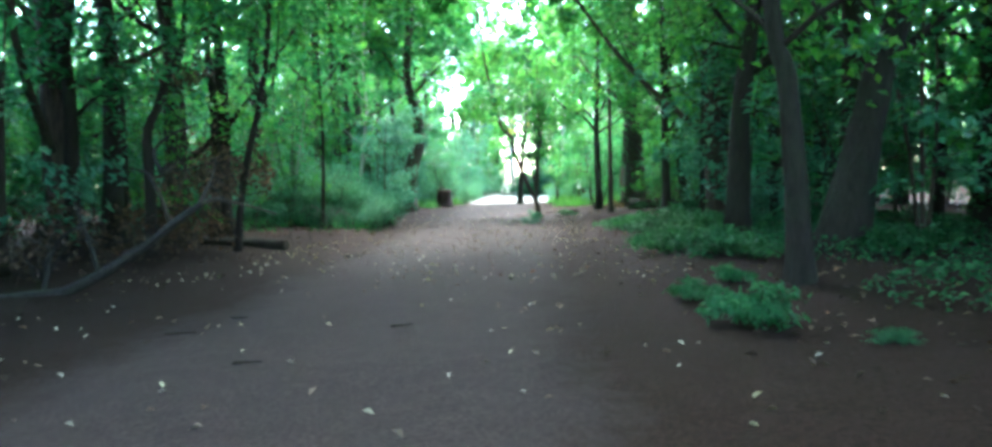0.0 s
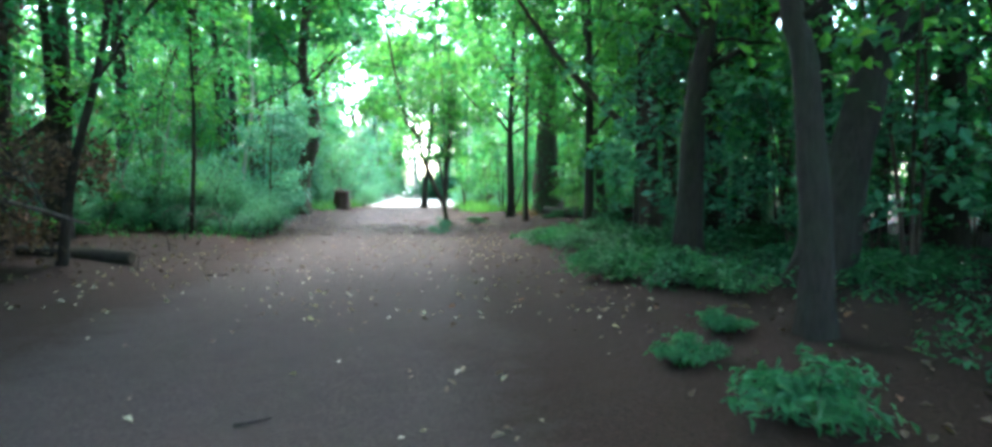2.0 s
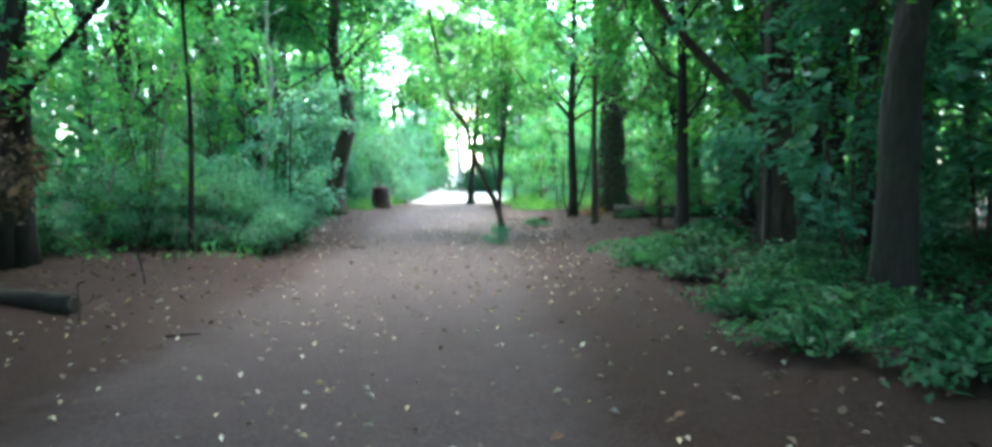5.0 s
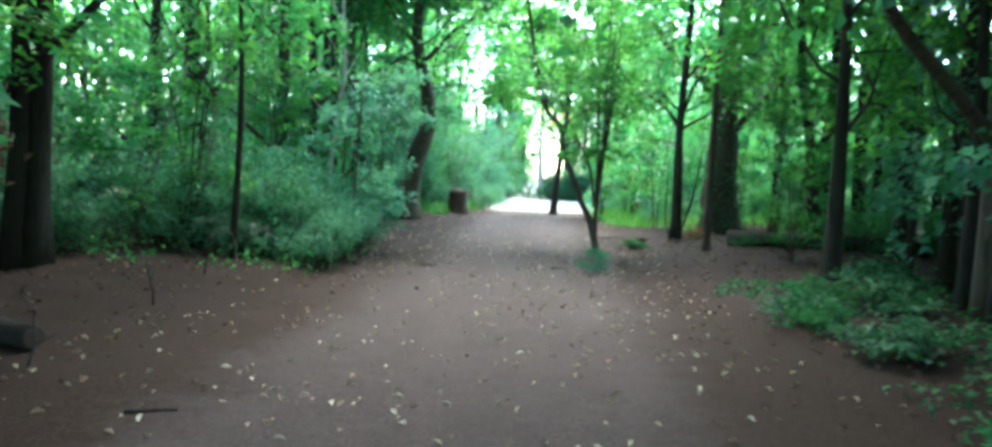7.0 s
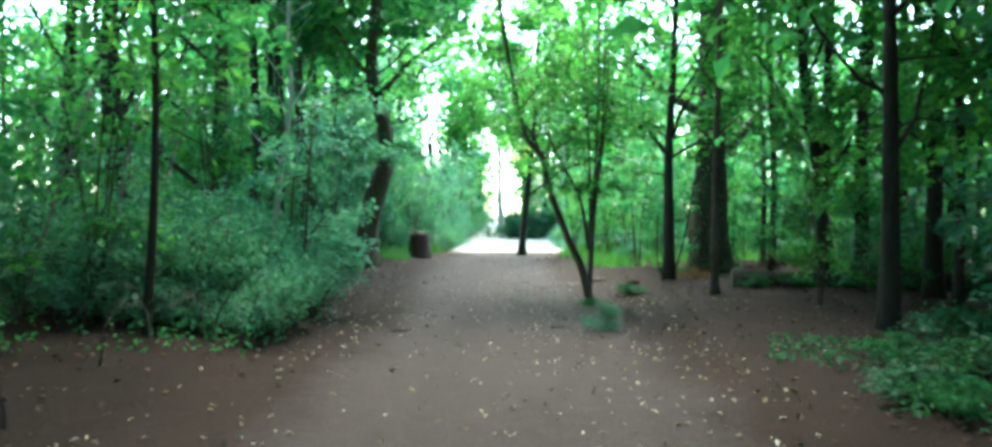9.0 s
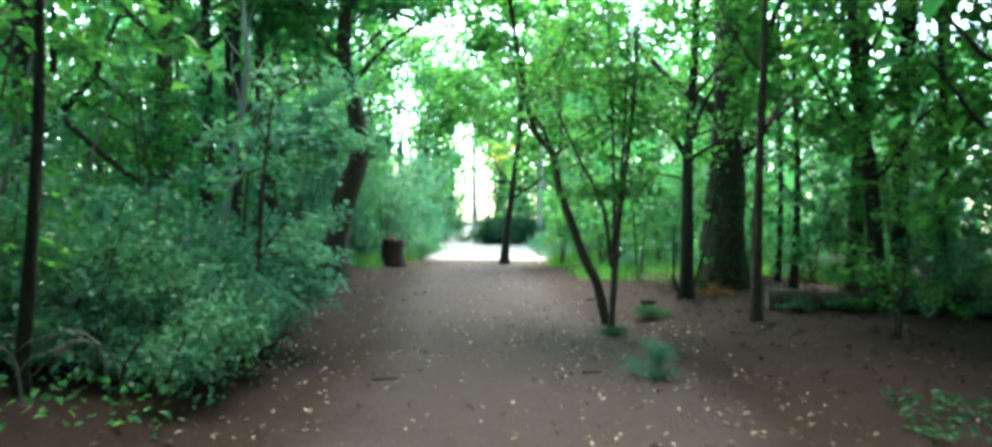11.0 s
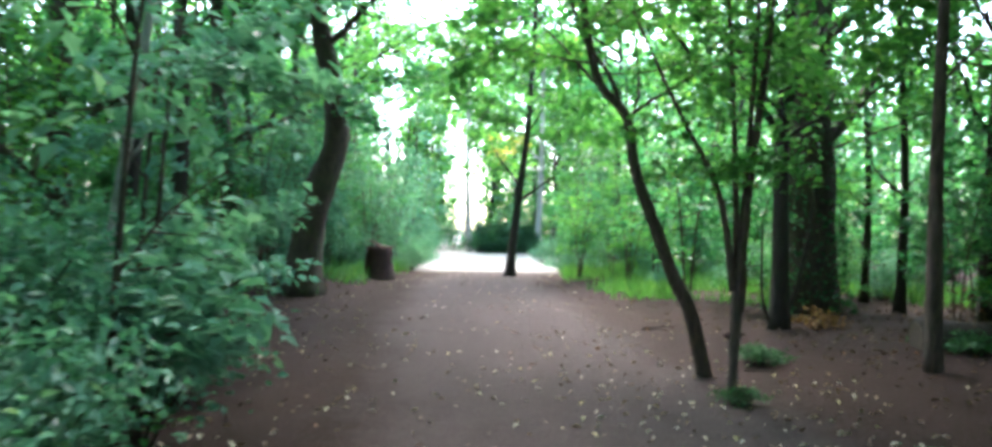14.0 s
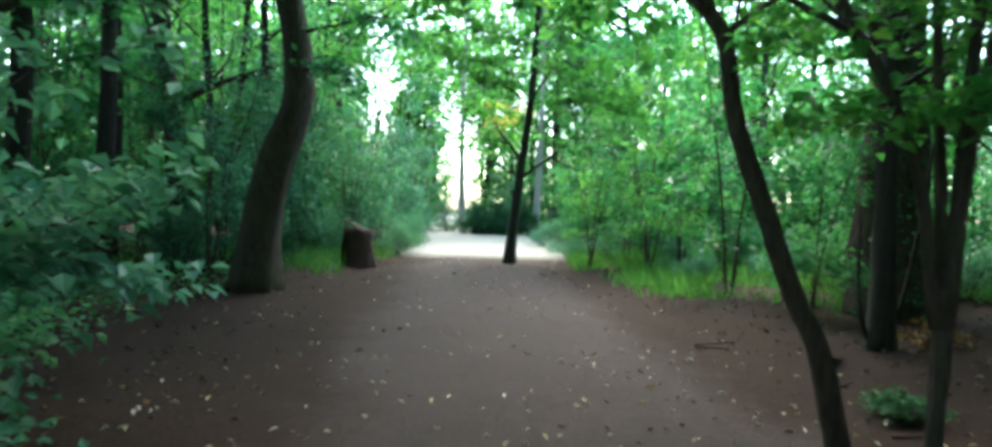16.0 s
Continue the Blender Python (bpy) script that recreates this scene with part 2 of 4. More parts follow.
def branch(start, way, length, rng, rise=0.15, n=6):
    """A gently wandering line."""
    p, d = np.array(start, float), np.array(way, float)
    d /= np.linalg.norm(d)
    line = [p.copy()]
    for _ in range(n - 1):
        d = d + rng.normal(0, 0.14, 3) + np.array([0, 0, rise * 0.2])
        d /= np.linalg.norm(d)
        p = p + d * length / (n - 1)
        line.append(p.copy())
    return np.array(line), d


def tree(name, line, r0, seed, label, bark, leaf_material, limbs=6, limb_from=0.4, limb_len=3.0, sprays=5, per_spray=70, leaf=0.13,
         top=0.35, high=0.34, sides=12, flare=0.55, rough=0.12, group="trees of the wood", low=(), segments=18, reach=1.6, twigs=True):
    """A tree: one bent trunk, limbs, a crown of sprays. low: extra low boughs (height, azimuth, length, leaves, leaf size)."""
    rng = np.random.default_rng(seed)
    root = new(name)
    x0, y0 = line[0][0], line[0][1]
    root.location = (x0, y0, 0)
    pts = spline([(p[0] - x0, p[1] - y0, p[2]) for p in line], segments)
    height = pts[-1][2]
    radii = r0 * (1 - (1 - top) * np.linspace(0, 1, segments) ** 0.9)
    smooth(part("trunk", tube(pts, radii, sides, rough, rng, flare), bark, root))
    pts_leaf, outs, twig_bits = [], [], []
    for k in range(limbs):
        u = limb_from + (1 - limb_from) * (k + rng.random() * 0.6) / limbs
        i = min(segments - 2, int(u * (segments - 1)))
        az = k * 2.4 + rng.normal(0, 0.4)
        way = (math.cos(az), math.sin(az), 0.55 + 0.4 * u)
        length = limb_len * (1.15 - 0.55 * u) * (0.8 + 0.4 * rng.random())
        bl, end = branch(pts[i], way, length, rng, 0.4, 7)
        br = max(0.012, radii[i] * 0.42) * np.linspace(1, 0.25, 7)
        smooth(part("limb", tube(bl, br, 6, 0.1, rng), bark, root))
        for s in range(sprays):
            j = rng.integers(2, 7)
            a2 = az + rng.normal(0, 0.9)
            tw = np.array((math.cos(a2), math.sin(a2), rng.normal(0.0, 0.3)))
            tl, te = branch(bl[j], tw, reach * (0.5 + 0.7 * rng.random()), rng, 0.0, 4)
            if twigs:
                twig_bits.append(tube(tl, np.linspace(br[j] * 0.5 + 0.004, 0.004, 4), 3))
            q = spray(tl[-1], te, reach, per_spray, rng)
            pts_leaf.append(q)
            outs.append(q - tl[0])
    for h, az, length, count, size in low:
        i = int(np.argmin(np.abs(pts[:, 2] - h)))
        way = (math.cos(az), math.sin(az), 0.12)
        bl, end = branch(pts[i], way, length, rng, 0.0, 7)
        bough = smooth(part("limb", tube(bl, np.linspace(min(0.03, max(0.012, radii[i] * 0.25)), 0.005, 7), 6), bark, root))
        cs = [spray(bl[j] + rng.normal(0, 0.08, 3), bl[j] - bl[j - 1] + rng.normal(0, 0.25, 3) * (1, 1, 0.2), 0.5 + 0.12 * length, count // 5, rng, 0.1) for j in range(2, 7)]
        q = np.vstack(cs)
        part("foliage", leaves(q, size, rng, 0.35, out=q - bl[0]), leaf_material, bough)
    if twig_bits:
        tagged(part("fine_branching", join(twig_bits), bark, root), kind="stuff")
    if pts_leaf:
        q, o = np.vstack(pts_leaf), np.vstack(outs)
        size = np.where(q[:, 2] > 6.5, high, leaf)
        part("crown", leaves(q, size, rng, 0.45, out=o), leaf_material, root)
    return tagged(root, label, "tree", group)


def sapling(name, height, seed, label, leaf_material, stems=3, sprays=26, per_spray=42, leaf=0.1, bark=None, spread=0.5, foot=0.25, r=0.02, group="saplings under the trees", reach=0.6, tip=1.0):
    """An understorey bush or sapling: some thin stems and level sprays of leaves up their whole height."""
    rng = np.random.default_rng(seed)
    root = new(name)
    q, o, bits = [], [], []
    for s in range(stems):
        az = 6.28 * s / stems + rng.normal(0, 0.5)
        lean = spread * (0.4 + 0.8 * rng.random())
        h = height * (0.7 + 0.3 * rng.random())
        line = spline([(0.03 * math.cos(az), 0.03 * math.sin(az), -0.06), (lean * 0.3 * math.cos(az), lean * 0.3 * math.sin(az), h * 0.4), (lean * math.cos(az + 0.3), lean * math.sin(az + 0.3), h)], 8)
        smooth(part("stem", tube(line, np.linspace(r, r * 0.3, 8), 5), bark or BARK, root))
        for k in range(sprays // stems):
            u = foot + (tip - foot) * rng.random()
            f = u * 7
            i = min(6, int(f))
            at = line[i] + (line[i + 1] - line[i]) * (f - i)
            a = rng.random() * 6.28
            way = np.array((math.cos(a), math.sin(a), 0.15 + rng.normal(0, 0.2)))
            tl, te = branch(at, way, (0.25 + 0.25 * height * 0.5 * (1.1 - 0.6 * u)) * (0.5 + rng.random()), rng, 0.0, 4)
            bits.append(tube(tl, np.linspace(r * 0.35, 0.002, 4), 3))
            w = spray(tl[-1], te, reach * (0.7 + 0.6 * rng.random()), per_spray, rng, 0.12)
            w[:, 2] = np.maximum(w[:, 2], 0.03)
            q.append(w)
            o.append(w - tl[0])
    tagged(part("fine_branching", join(bits), bark or BARK, root), kind="stuff")
    part("foliage", leaves(np.vstack(q), leaf, rng, 0.4, out=np.vstack(o)), leaf_material, root)
    return tagged(root, label, "sapling", group)


def mound(name, width, height, seed, label, leaf_material, count=900, leaf=0.07, bark=None, category="bush", group="low bushes", droop=0.5, narrow=0.62):
    """A low bush: short stems from one foot and a domed, uneven coat of leaves with gaps."""
    rng = np.random.default_rng(seed)
    root = new(name)
    tips = []
    for k in range(10):
        az = rng.random() * 6.28
        rr = width * 0.5 * math.sqrt(rng.random())
        tip = np.array((rr * math.cos(az), rr * math.sin(az), height * (1.05 - 0.75 * (2 * rr / width) ** 2) * (0.7 + 0.45 * rng.random())))
        line = spline([(0.1 * rr * math.cos(az), 0.1 * rr * math.sin(az), -0.04), tip * (0.5, 0.5, 0.62), tip], 5)
        part("stem", tube(line, np.linspace(0.012, 0.004, 5), 4), bark or BARK_DARK, root)
        tips.append((line, tip))
    q, o = [], []
    for line, tip in tips:
        n = count // 10
        u = 0.35 + 0.65 * rng.random(n) ** 0.6
        base = np.array([line[min(4, int(v * 4.99))] for v in u])
        w = base + rng.normal(0, 1, (n, 3)) * (width * 0.11, width * 0.11, height * 0.12)
        w[:, 2] = np.maximum(w[:, 2], 0.02)
        q.append(w)
        o.append(w * (1, 1, 0) + 0.001)
    part("foliage", leaves(np.vstack(q), leaf, rng, droop, narrow, out=np.vstack(o)), leaf_material, root)
    return tagged(root, label, category, group)


def at(x, y, turn=0.0, scale=1.0, tall=None):
    """A pose on the ground."""
    return Matrix.LocRotScale((x, y, height_at(x, y)), Euler((0, 0, turn)), (scale, scale, tall or scale))


def ivy_on(ob, line, radius, top, count, seed):
    """Ivy leaves climbing a trunk in uneven patches."""
    g = np.random.default_rng(seed)
    pts = spline([(p[0] - line[0][0], p[1] - line[0][1], p[2]) for p in line], 60)
    q, o = [], []
    while len(q) < count:
        h, a = top * g.random() ** 1.3, g.random() * 6.28
        if noise.noise((a * 0.8, h * 0.7, seed)) < -0.1:
            continue
        c = pts[int(np.argmin(np.abs(pts[:, 2] - h)))]
        r = radius * (1.0 + 0.5 * math.exp(-h * 2.2)) + 0.03 + 0.07 * g.random()
        q.append((c[0] + r * math.cos(a), c[1] + r * math.sin(a), h + 0.02))
        o.append((math.cos(a), math.sin(a), 0))
    part("ivy", leaves(np.array(q), 0.085, g, 0.7, 0.8, out=np.array(o)), LEAF_DARK, ob, "dark green climbing ivy leaves")


# ---- ground ----
def path_mid(y):
    return float(np.interp(y, (-10, 0, 8, 14, 20, 28, 36, 40, 46, 60), (-1.3, -1.3, -1.2, -0.8, -0.4, -0.5, -0.2, 0.6, 1.4, 2.6)))


def path_half(y):
    return float(np.interp(y, (-10, 0, 8, 14, 20, 26, 32, 38, 46, 60), (3.4, 3.4, 3.3, 2.7, 2.2, 2.9, 2.7, 2.2, 2.3, 2.5)))


def height_at(x, y):
    off = abs(x - path_mid(y)) - path_half(y)
    bank = 0.16 * (1 - math.exp(-max(0.0, off) / 1.6)) if off > 0 else 0.0
    lumps = 0.05 * noise.noise((x * 0.35, y * 0.35, 0.3)) + 0.022 * noise.noise((x * 1.3, y * 1.3, 2.0))
    fine = 0.008 * noise.noise((x * 5.0, y * 5.0, 4.0))
    far = max(0.0, math.hypot(x, y - 20) - 60)
    return bank + lumps * (0.5 + min(1.0, max(0.0, off)) * 0.9) + fine - 0.02 * far ** 0.5


def steps(lo, hi, d, end):
    inner = list(np.arange(lo, hi + 1e-6, d))
    outer, g = [], d
    v = hi
    while v < end:
        g *= 1.35
        v += g
        outer.append(v)
    inward, g, v = [], d, lo
    while v > -end:
        g *= 1.35
        v -= g
        inward.append(v)
    return inward[::-1] + inner + outer


def build_ground():
    xs, ys = steps(-6.5, 7.0, 0.13, 900), steps(-1.0, 44.0, 0.14, 900)
    verts = [(x, y, height_at(x, y)) for y in ys for x in xs]
    w = len(xs)
    faces = [(j * w + i, j * w + i + 1, (j + 1) * w + i + 1, (j + 1) * w + i) for j in range(len(ys) - 1) for i in range(w - 1)]
    ob = smooth(part("ground", (verts, faces), EARTH))
    trod, lit_mask = [], []
    for x, y, z in verts:
        off = abs(x - path_mid(y)) - path_half(y)
        trod.append(min(1.0, max(0.0, 0.6 - (abs(x - path_mid(y) - 0.15) - 1.1) * 0.42)) if y < 40 else min(1.0, max(0.0, 0.5 - off * 0.5)))
        # mask of the stretch painted paler for its light, from y 40 on
        lit_mask.append(min(1.0, max(0.0, (y - 40.0) / 3.0)) * min(1.0, max(0.0, 1.2 - off * 0.6)))
    for key, vals in (("trodden", trod), ("lit_clearing", lit_mask)):
        attr = ob.data.attributes.new(key, "FLOAT", "POINT")
        attr.data.foreach_set("value", vals)
    tagged(ob, "trodden grey-brown earth path with red-brown leaf mould beside it", "ground", kind="structure")


build_ground()


# ---- the trees that stand singly along the path ----
def rise(x, y, pts):
    """A trunk's line from its foot: offsets (dx, dy, z)."""
    z = height_at(x, y)
    return [(x, y, z - 0.15)] + [(x + dx, y + dy, z + h) for dx, dy, h in pts]


tree("tree", rise(-3.95, 31.2, [(0.1, 0, 1.0), (0.32, 0, 2.1), (0.6, 0, 3.1), (0.52, 0, 4.2), (0.15, 0.2, 6.0), (0.4, 0.3, 9.0), (0.3, 0, 13.0)]), 0.355, 11,
     "thick crooked tree with a curved brown trunk and mossy foot", BARK_MOSS, LEAF, limbs=7, limb_from=0.64, limb_len=3.6, segments=26, flare=0.5,
     low=((3.6, -1.3, 1.8, 220, 0.13), (4.2, -0.3, 2.2, 260, 0.12), (4.8, 2.6, 2.4, 260, 0.12), (5.2, -2.0, 2.6, 300, 0.13)))
leaning = tree("tree", rise(1.42, 23.8, [(-0.2, 0, 0.62), (-0.4, 0, 1.0), (-0.63, 0, 1.6), (-0.82, 0, 2.08), (-0.89, 0, 2.45), (-0.97, 0, 2.68), (-1.2, 0, 2.93), (-1.34, 0, 3.35), (-1.55, -0.2, 4.2), (-1.8, -0.3, 5.6), (-2.0, -0.3, 7.5)]), 0.075, 12,
     "slender dark tree leaning over the path with a kinked trunk", BARK_BROWN, LEAF_SUN, limbs=5, limb_from=0.5, limb_len=2.2, sprays=5, leaf=0.14, segments=40, flare=0.4, top=0.4, reach=1.0,
     low=((3.0, -0.4, 1.6, 240, 0.1), (3.2, 2.6, 1.6, 240, 0.1), (3.5, -1.4, 1.4, 240, 0.1), (4.0, 0.8, 1.8, 300, 0.1), (3.8, 0.0, 1.9, 320, 0.1), (4.5, 0.4, 2.0, 320, 0.1), (4.8, -0.6, 2.0, 320, 0.1), (5.2, 1.4, 1.8, 300, 0.1), (4.4, 3.3, 1.5, 260, 0.1)))
z = height_at(1.42, 23.8)
for pts, r in ((((-0.97, 0, z + 2.66), (-1.12, 0.02, z + 3.05), (-1.42, 0.05, z + 3.5), (-1.75, 0.1, z + 4.6)), 0.03), (((-0.9, 0, z + 2.5), (-0.8, 0.05, z + 2.95), (-0.84, 0.1, z + 3.8), (-0.7, 0.1, z + 5.0)), 0.016)):
    smooth(part("limb", tube(spline(pts, 12), np.linspace(r, r * 0.5, 12), 7, 0.1, np.random.default_rng(121)), BARK_BROWN, leaning))
mid_tree = tree("tree", rise(1.1, 38.6, [(0.08, 0, 0.9), (0.25, 0, 2.6), (0.45, 0, 4.6), (0.6, 0, 8.0), (0.7, 0, 12.0)]), 0.15, 13,
     "slim straight tree standing in the path before the clearing", BARK_DARK, LEAF_SUN, limbs=7, limb_from=0.36, limb_len=3.0, segments=20, flare=0.9, leaf=0.2, reach=1.3,
     low=((4.2, -2.4, 2.4, 380, 0.16), (4.6, 0.6, 2.4, 380, 0.16), (5.2, 3.6, 2.6, 400, 0.16), (5.0, -1.2, 2.6, 400, 0.16), (5.8, -0.2, 2.8, 400, 0.16), (6.2, -2.8, 2.6, 400, 0.16), (4.4, -0.6, 2.2, 340, 0.16)))
# yellow leaves where a patch of light glows, painted by leaf colour
g = np.random.default_rng(130)
q = np.vstack([spray((-0.6 + 1.1 * g.random(), 0.5 + g.random(), 3.7 + 0.9 * g.random()), (g.normal(), g.normal(), 0), 0.8, 20, g, 0.12) for _ in range(6)])
part("yellow_foliage", leaves(q, 0.13, g, 0.4), LEAF_YELLOW, mid_tree, "yellow autumn leaves with sunlight put into their colour")
line = rise(5.5, 29.2, [(-0.02, 0, 2.0), (-0.05, 0, 6.0), (0.0, 0, 13.0)])
thick = tree("tree", line, 0.56, 14,
     "thick straight tree with dark bark and climbing ivy", BARK, LEAF_SUN, limbs=8, limb_from=0.45, limb_len=4.0, segments=22, flare=0.35,
     low=((2.3, 0.4, 2.8, 160, 0.1), (3.2, -0.9, 2.6, 200, 0.1), (4.4, 3.3, 2.4, 220, 0.12)))
ivy_on(thick, line, 0.54, 6.0, 1500, 141)
forked = tree("tree", rise(3.68, 26.75, [(0.02, 0, 1.2), (0.0, 0, 3.0), (0.08, 0, 5.0), (0.2, 0, 9.5)]), 0.145, 15,
     "dark upright tree with a forked trunk beside the thick one", BARK_DARK, LEAF_SUN, limbs=6, limb_from=0.5, limb_len=2.6, leaf=0.16, reach=1.1, flare=0.5,
     low=((2.6, 2.0, 1.8, 200, 0.1), (3.3, -1.0, 1.8, 200, 0.1)))
for pts, r in ((((0.0, 0, 2.9), (-0.5, 0, 3.5), (-1.2, 0.1, 3.9), (-1.9, 0.2, 4.8)), 0.06), (((0.0, 0, 3.1), (0.25, 0, 3.9), (0.6, 0.1, 4.5), (1.1, 0.2, 5.8)), 0.055), (((0.08, 0.05, 0.1), (0.3, 0.05, 0.7), (0.5, 0.1, 1.5), (0.62, 0.1, 2.4)), 0.035), (((-0.1, 0, 0.1), (-0.25, 0, 0.6), (-0.22, 0.1, 1.6)), 0.03)):
    smooth(part("limb", tube(spline(pts, 12), np.linspace(r, r * 0.4, 12), 7, 0.1, np.random.default_rng(151)), BARK_DARK, forked))
tree("tree", rise(3.65, 23.5, [(0.0, 0, 2.0), (0.04, 0, 4.6), (0.02, 0, 9.5)]), 0.085, 16,
     "slim straight pole-like tree at the edge of the path", BARK_BROWN, LEAF_SUN, limbs=5, limb_from=0.5, limb_len=2.0, leaf=0.15, reach=1.0, flare=0.3)
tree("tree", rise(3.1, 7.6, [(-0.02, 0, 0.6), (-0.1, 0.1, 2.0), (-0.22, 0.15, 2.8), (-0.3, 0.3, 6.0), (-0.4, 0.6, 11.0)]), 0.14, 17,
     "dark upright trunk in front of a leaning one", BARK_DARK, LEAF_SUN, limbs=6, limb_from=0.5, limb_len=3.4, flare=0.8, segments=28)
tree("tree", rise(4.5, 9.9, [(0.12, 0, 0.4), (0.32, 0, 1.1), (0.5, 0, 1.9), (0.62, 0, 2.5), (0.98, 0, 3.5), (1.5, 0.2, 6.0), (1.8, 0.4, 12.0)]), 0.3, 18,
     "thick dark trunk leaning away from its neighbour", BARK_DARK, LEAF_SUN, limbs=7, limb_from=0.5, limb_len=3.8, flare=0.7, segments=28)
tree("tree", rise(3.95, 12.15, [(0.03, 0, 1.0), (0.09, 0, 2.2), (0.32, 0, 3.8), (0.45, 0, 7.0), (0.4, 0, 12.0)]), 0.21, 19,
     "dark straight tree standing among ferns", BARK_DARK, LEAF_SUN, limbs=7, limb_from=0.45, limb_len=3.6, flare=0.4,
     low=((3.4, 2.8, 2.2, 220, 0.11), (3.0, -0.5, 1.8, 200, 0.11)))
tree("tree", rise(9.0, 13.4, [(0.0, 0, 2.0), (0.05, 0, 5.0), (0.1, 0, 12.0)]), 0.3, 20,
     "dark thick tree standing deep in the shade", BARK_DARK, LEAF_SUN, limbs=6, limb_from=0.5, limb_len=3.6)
line = rise(-6.2, 34.5, [(-0.1, 0, 2.5), (-0.45, 0, 5.4), (-0.6, 0, 12.0)])
clad = tree("tree", line, 0.28, 21,
     "ivy-clad grey tree behind the crooked one", BARK, LEAF, limbs=7, limb_from=0.4, limb_len=3.4, low=((3.0, -0.5, 2.0, 240, 0.12), (3.8, -2.0, 2.0, 240, 0.12)))
ivy_on(clad, line, 0.26, 5.5, 900, 142)
tree("birch", rise(-4.6, 24.0, [(0.1, 0, 1.5), (0.36, 0, 3.6), (0.3, 0, 5.0), (0.5, 0, 8.0)]), 0.065, 22,
     "thin pale birch with bare forking twigs", BARK_PALE, LEAF_COOL, limbs=11, limb_from=0.3, limb_len=1.5, sprays=0, flare=0.2, sides=8)
tree("tree", rise(-4.52, 18.75, [(0.06, 0, 1.2), (0.1, 0, 2.6), (0.06, 0, 4.4), (0.1, 0, 8.0)]), 0.058, 23,
     "thin straight young tree on the bank", BARK_DARK, LEAF, limbs=5, limb_from=0.6, limb_len=1.6, leaf=0.12, reach=0.8, flare=0.2, sides=8)
tree("tree", rise(-4.62, 13.0, [(0.22, 0, 1.4), (0.66, 0, 3.2), (0.9, 0, 6.0), (1.0, 0, 10.0)]), 0.072, 24,
     "slightly leaning dark tree beside the fallen log", BARK_DARK, LEAF, limbs=6, limb_from=0.4, limb_len=2.8, flare=0.4)
tree("tree", rise(-8.5, 25.8, [(0.1, 0, 2.4), (0.0, 0, 6.0), (0.2, 0, 12.0)]), 0.28, 25,
     "thick dark tree standing back among bushes", BARK_DARK, LEAF, limbs=7, limb_from=0.35, limb_len=3.4)
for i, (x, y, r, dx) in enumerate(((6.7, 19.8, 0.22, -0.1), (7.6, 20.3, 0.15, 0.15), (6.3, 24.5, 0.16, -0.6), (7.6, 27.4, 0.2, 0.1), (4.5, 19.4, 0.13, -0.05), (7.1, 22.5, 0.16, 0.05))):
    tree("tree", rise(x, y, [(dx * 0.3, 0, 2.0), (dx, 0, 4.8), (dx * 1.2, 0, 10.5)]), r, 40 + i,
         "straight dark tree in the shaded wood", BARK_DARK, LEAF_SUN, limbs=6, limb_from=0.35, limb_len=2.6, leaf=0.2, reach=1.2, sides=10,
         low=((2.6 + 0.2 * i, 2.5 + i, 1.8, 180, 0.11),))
for x, y, dx in ((1.3, 62.0, -0.2), (5.4, 60.5, 0.1)):
    tree("birch", rise(x, y, [(dx, 0, 3.0), (dx * 1.4, 0, 8.0), (dx, 0, 14.0)]), 0.24, 60 + int(x),
         "tall white-barked tree beyond the clearing", BARK_PALE, LEAF_SUN, limbs=7, limb_from=0.45, limb_len=3.2, leaf=0.3, flare=0.3)

# ---- the wood on both sides: four kinds of tree, repeated ----
rng = np.random.default_rng(7)
KINDS = [tree("tree", [(0, 0, -0.2), (0.1 * k - 0.15, 0.1, 2.5), (0.25 - 0.1 * k, 0, 6.0), (0.2, 0.1 * k, 13.0)], 0.08 + 0.04 * k, 70 + k,
              "straight tree of the wood with grey-brown bark", (BARK, BARK_DARK)[k % 2], (LEAF, LEAF_SUN)[k % 2], limbs=11, limb_from=0.22, limb_len=3.6, sprays=5, per_spray=37, leaf=0.135,
              high=0.3, sides=8, segments=12, reach=1.4, twigs=False,
              low=((2.0, k * 1.1, 1.7, 200, 0.12), (2.8, k * 1.1 + 2.2, 1.8, 200, 0.12), (3.5, k * 1.1 + 4.1, 1.8, 200, 0.12))) for k in range(4)]


def clear_of_path(x, y, room):
    if 41 < y < 57 and -3.2 < x < 6.0:
        return False
    return y > 60 or abs(x - path_mid(y)) > path_half(y) + (room if y < 38 else 0.6)


TAKEN = [(-3.9, 31.5), (1.42, 23.8), (1.1, 38.6), (5.5, 29), (3.5, 26.5), (3.75, 23.6), (3.1, 7.6), (4.5, 9.9), (4.0, 12.2), (9, 13.4), (-6.2, 34.5), (-4.35, 22.9), (-4.6, 19), (-4.62, 13.0), (-8.5, 25.8),
         (6.7, 19.8), (7.6, 20.3), (6.3, 24.5), (7.6, 27.4), (4.5, 19.4), (7.1, 22.5)]


def open_view(x, y):
    """The bright gap in the wood beyond the clearing."""
    return y > 56 and abs(x - 1.0 - 0.05 * (y - 60)) < 1.85


def sky_gap(x, y):
    """The strip of open sky above the bushes, over the far end of the lane."""
    return y > 50 and abs(x + 3.2 + 0.055 * (y - 50)) < 1.3


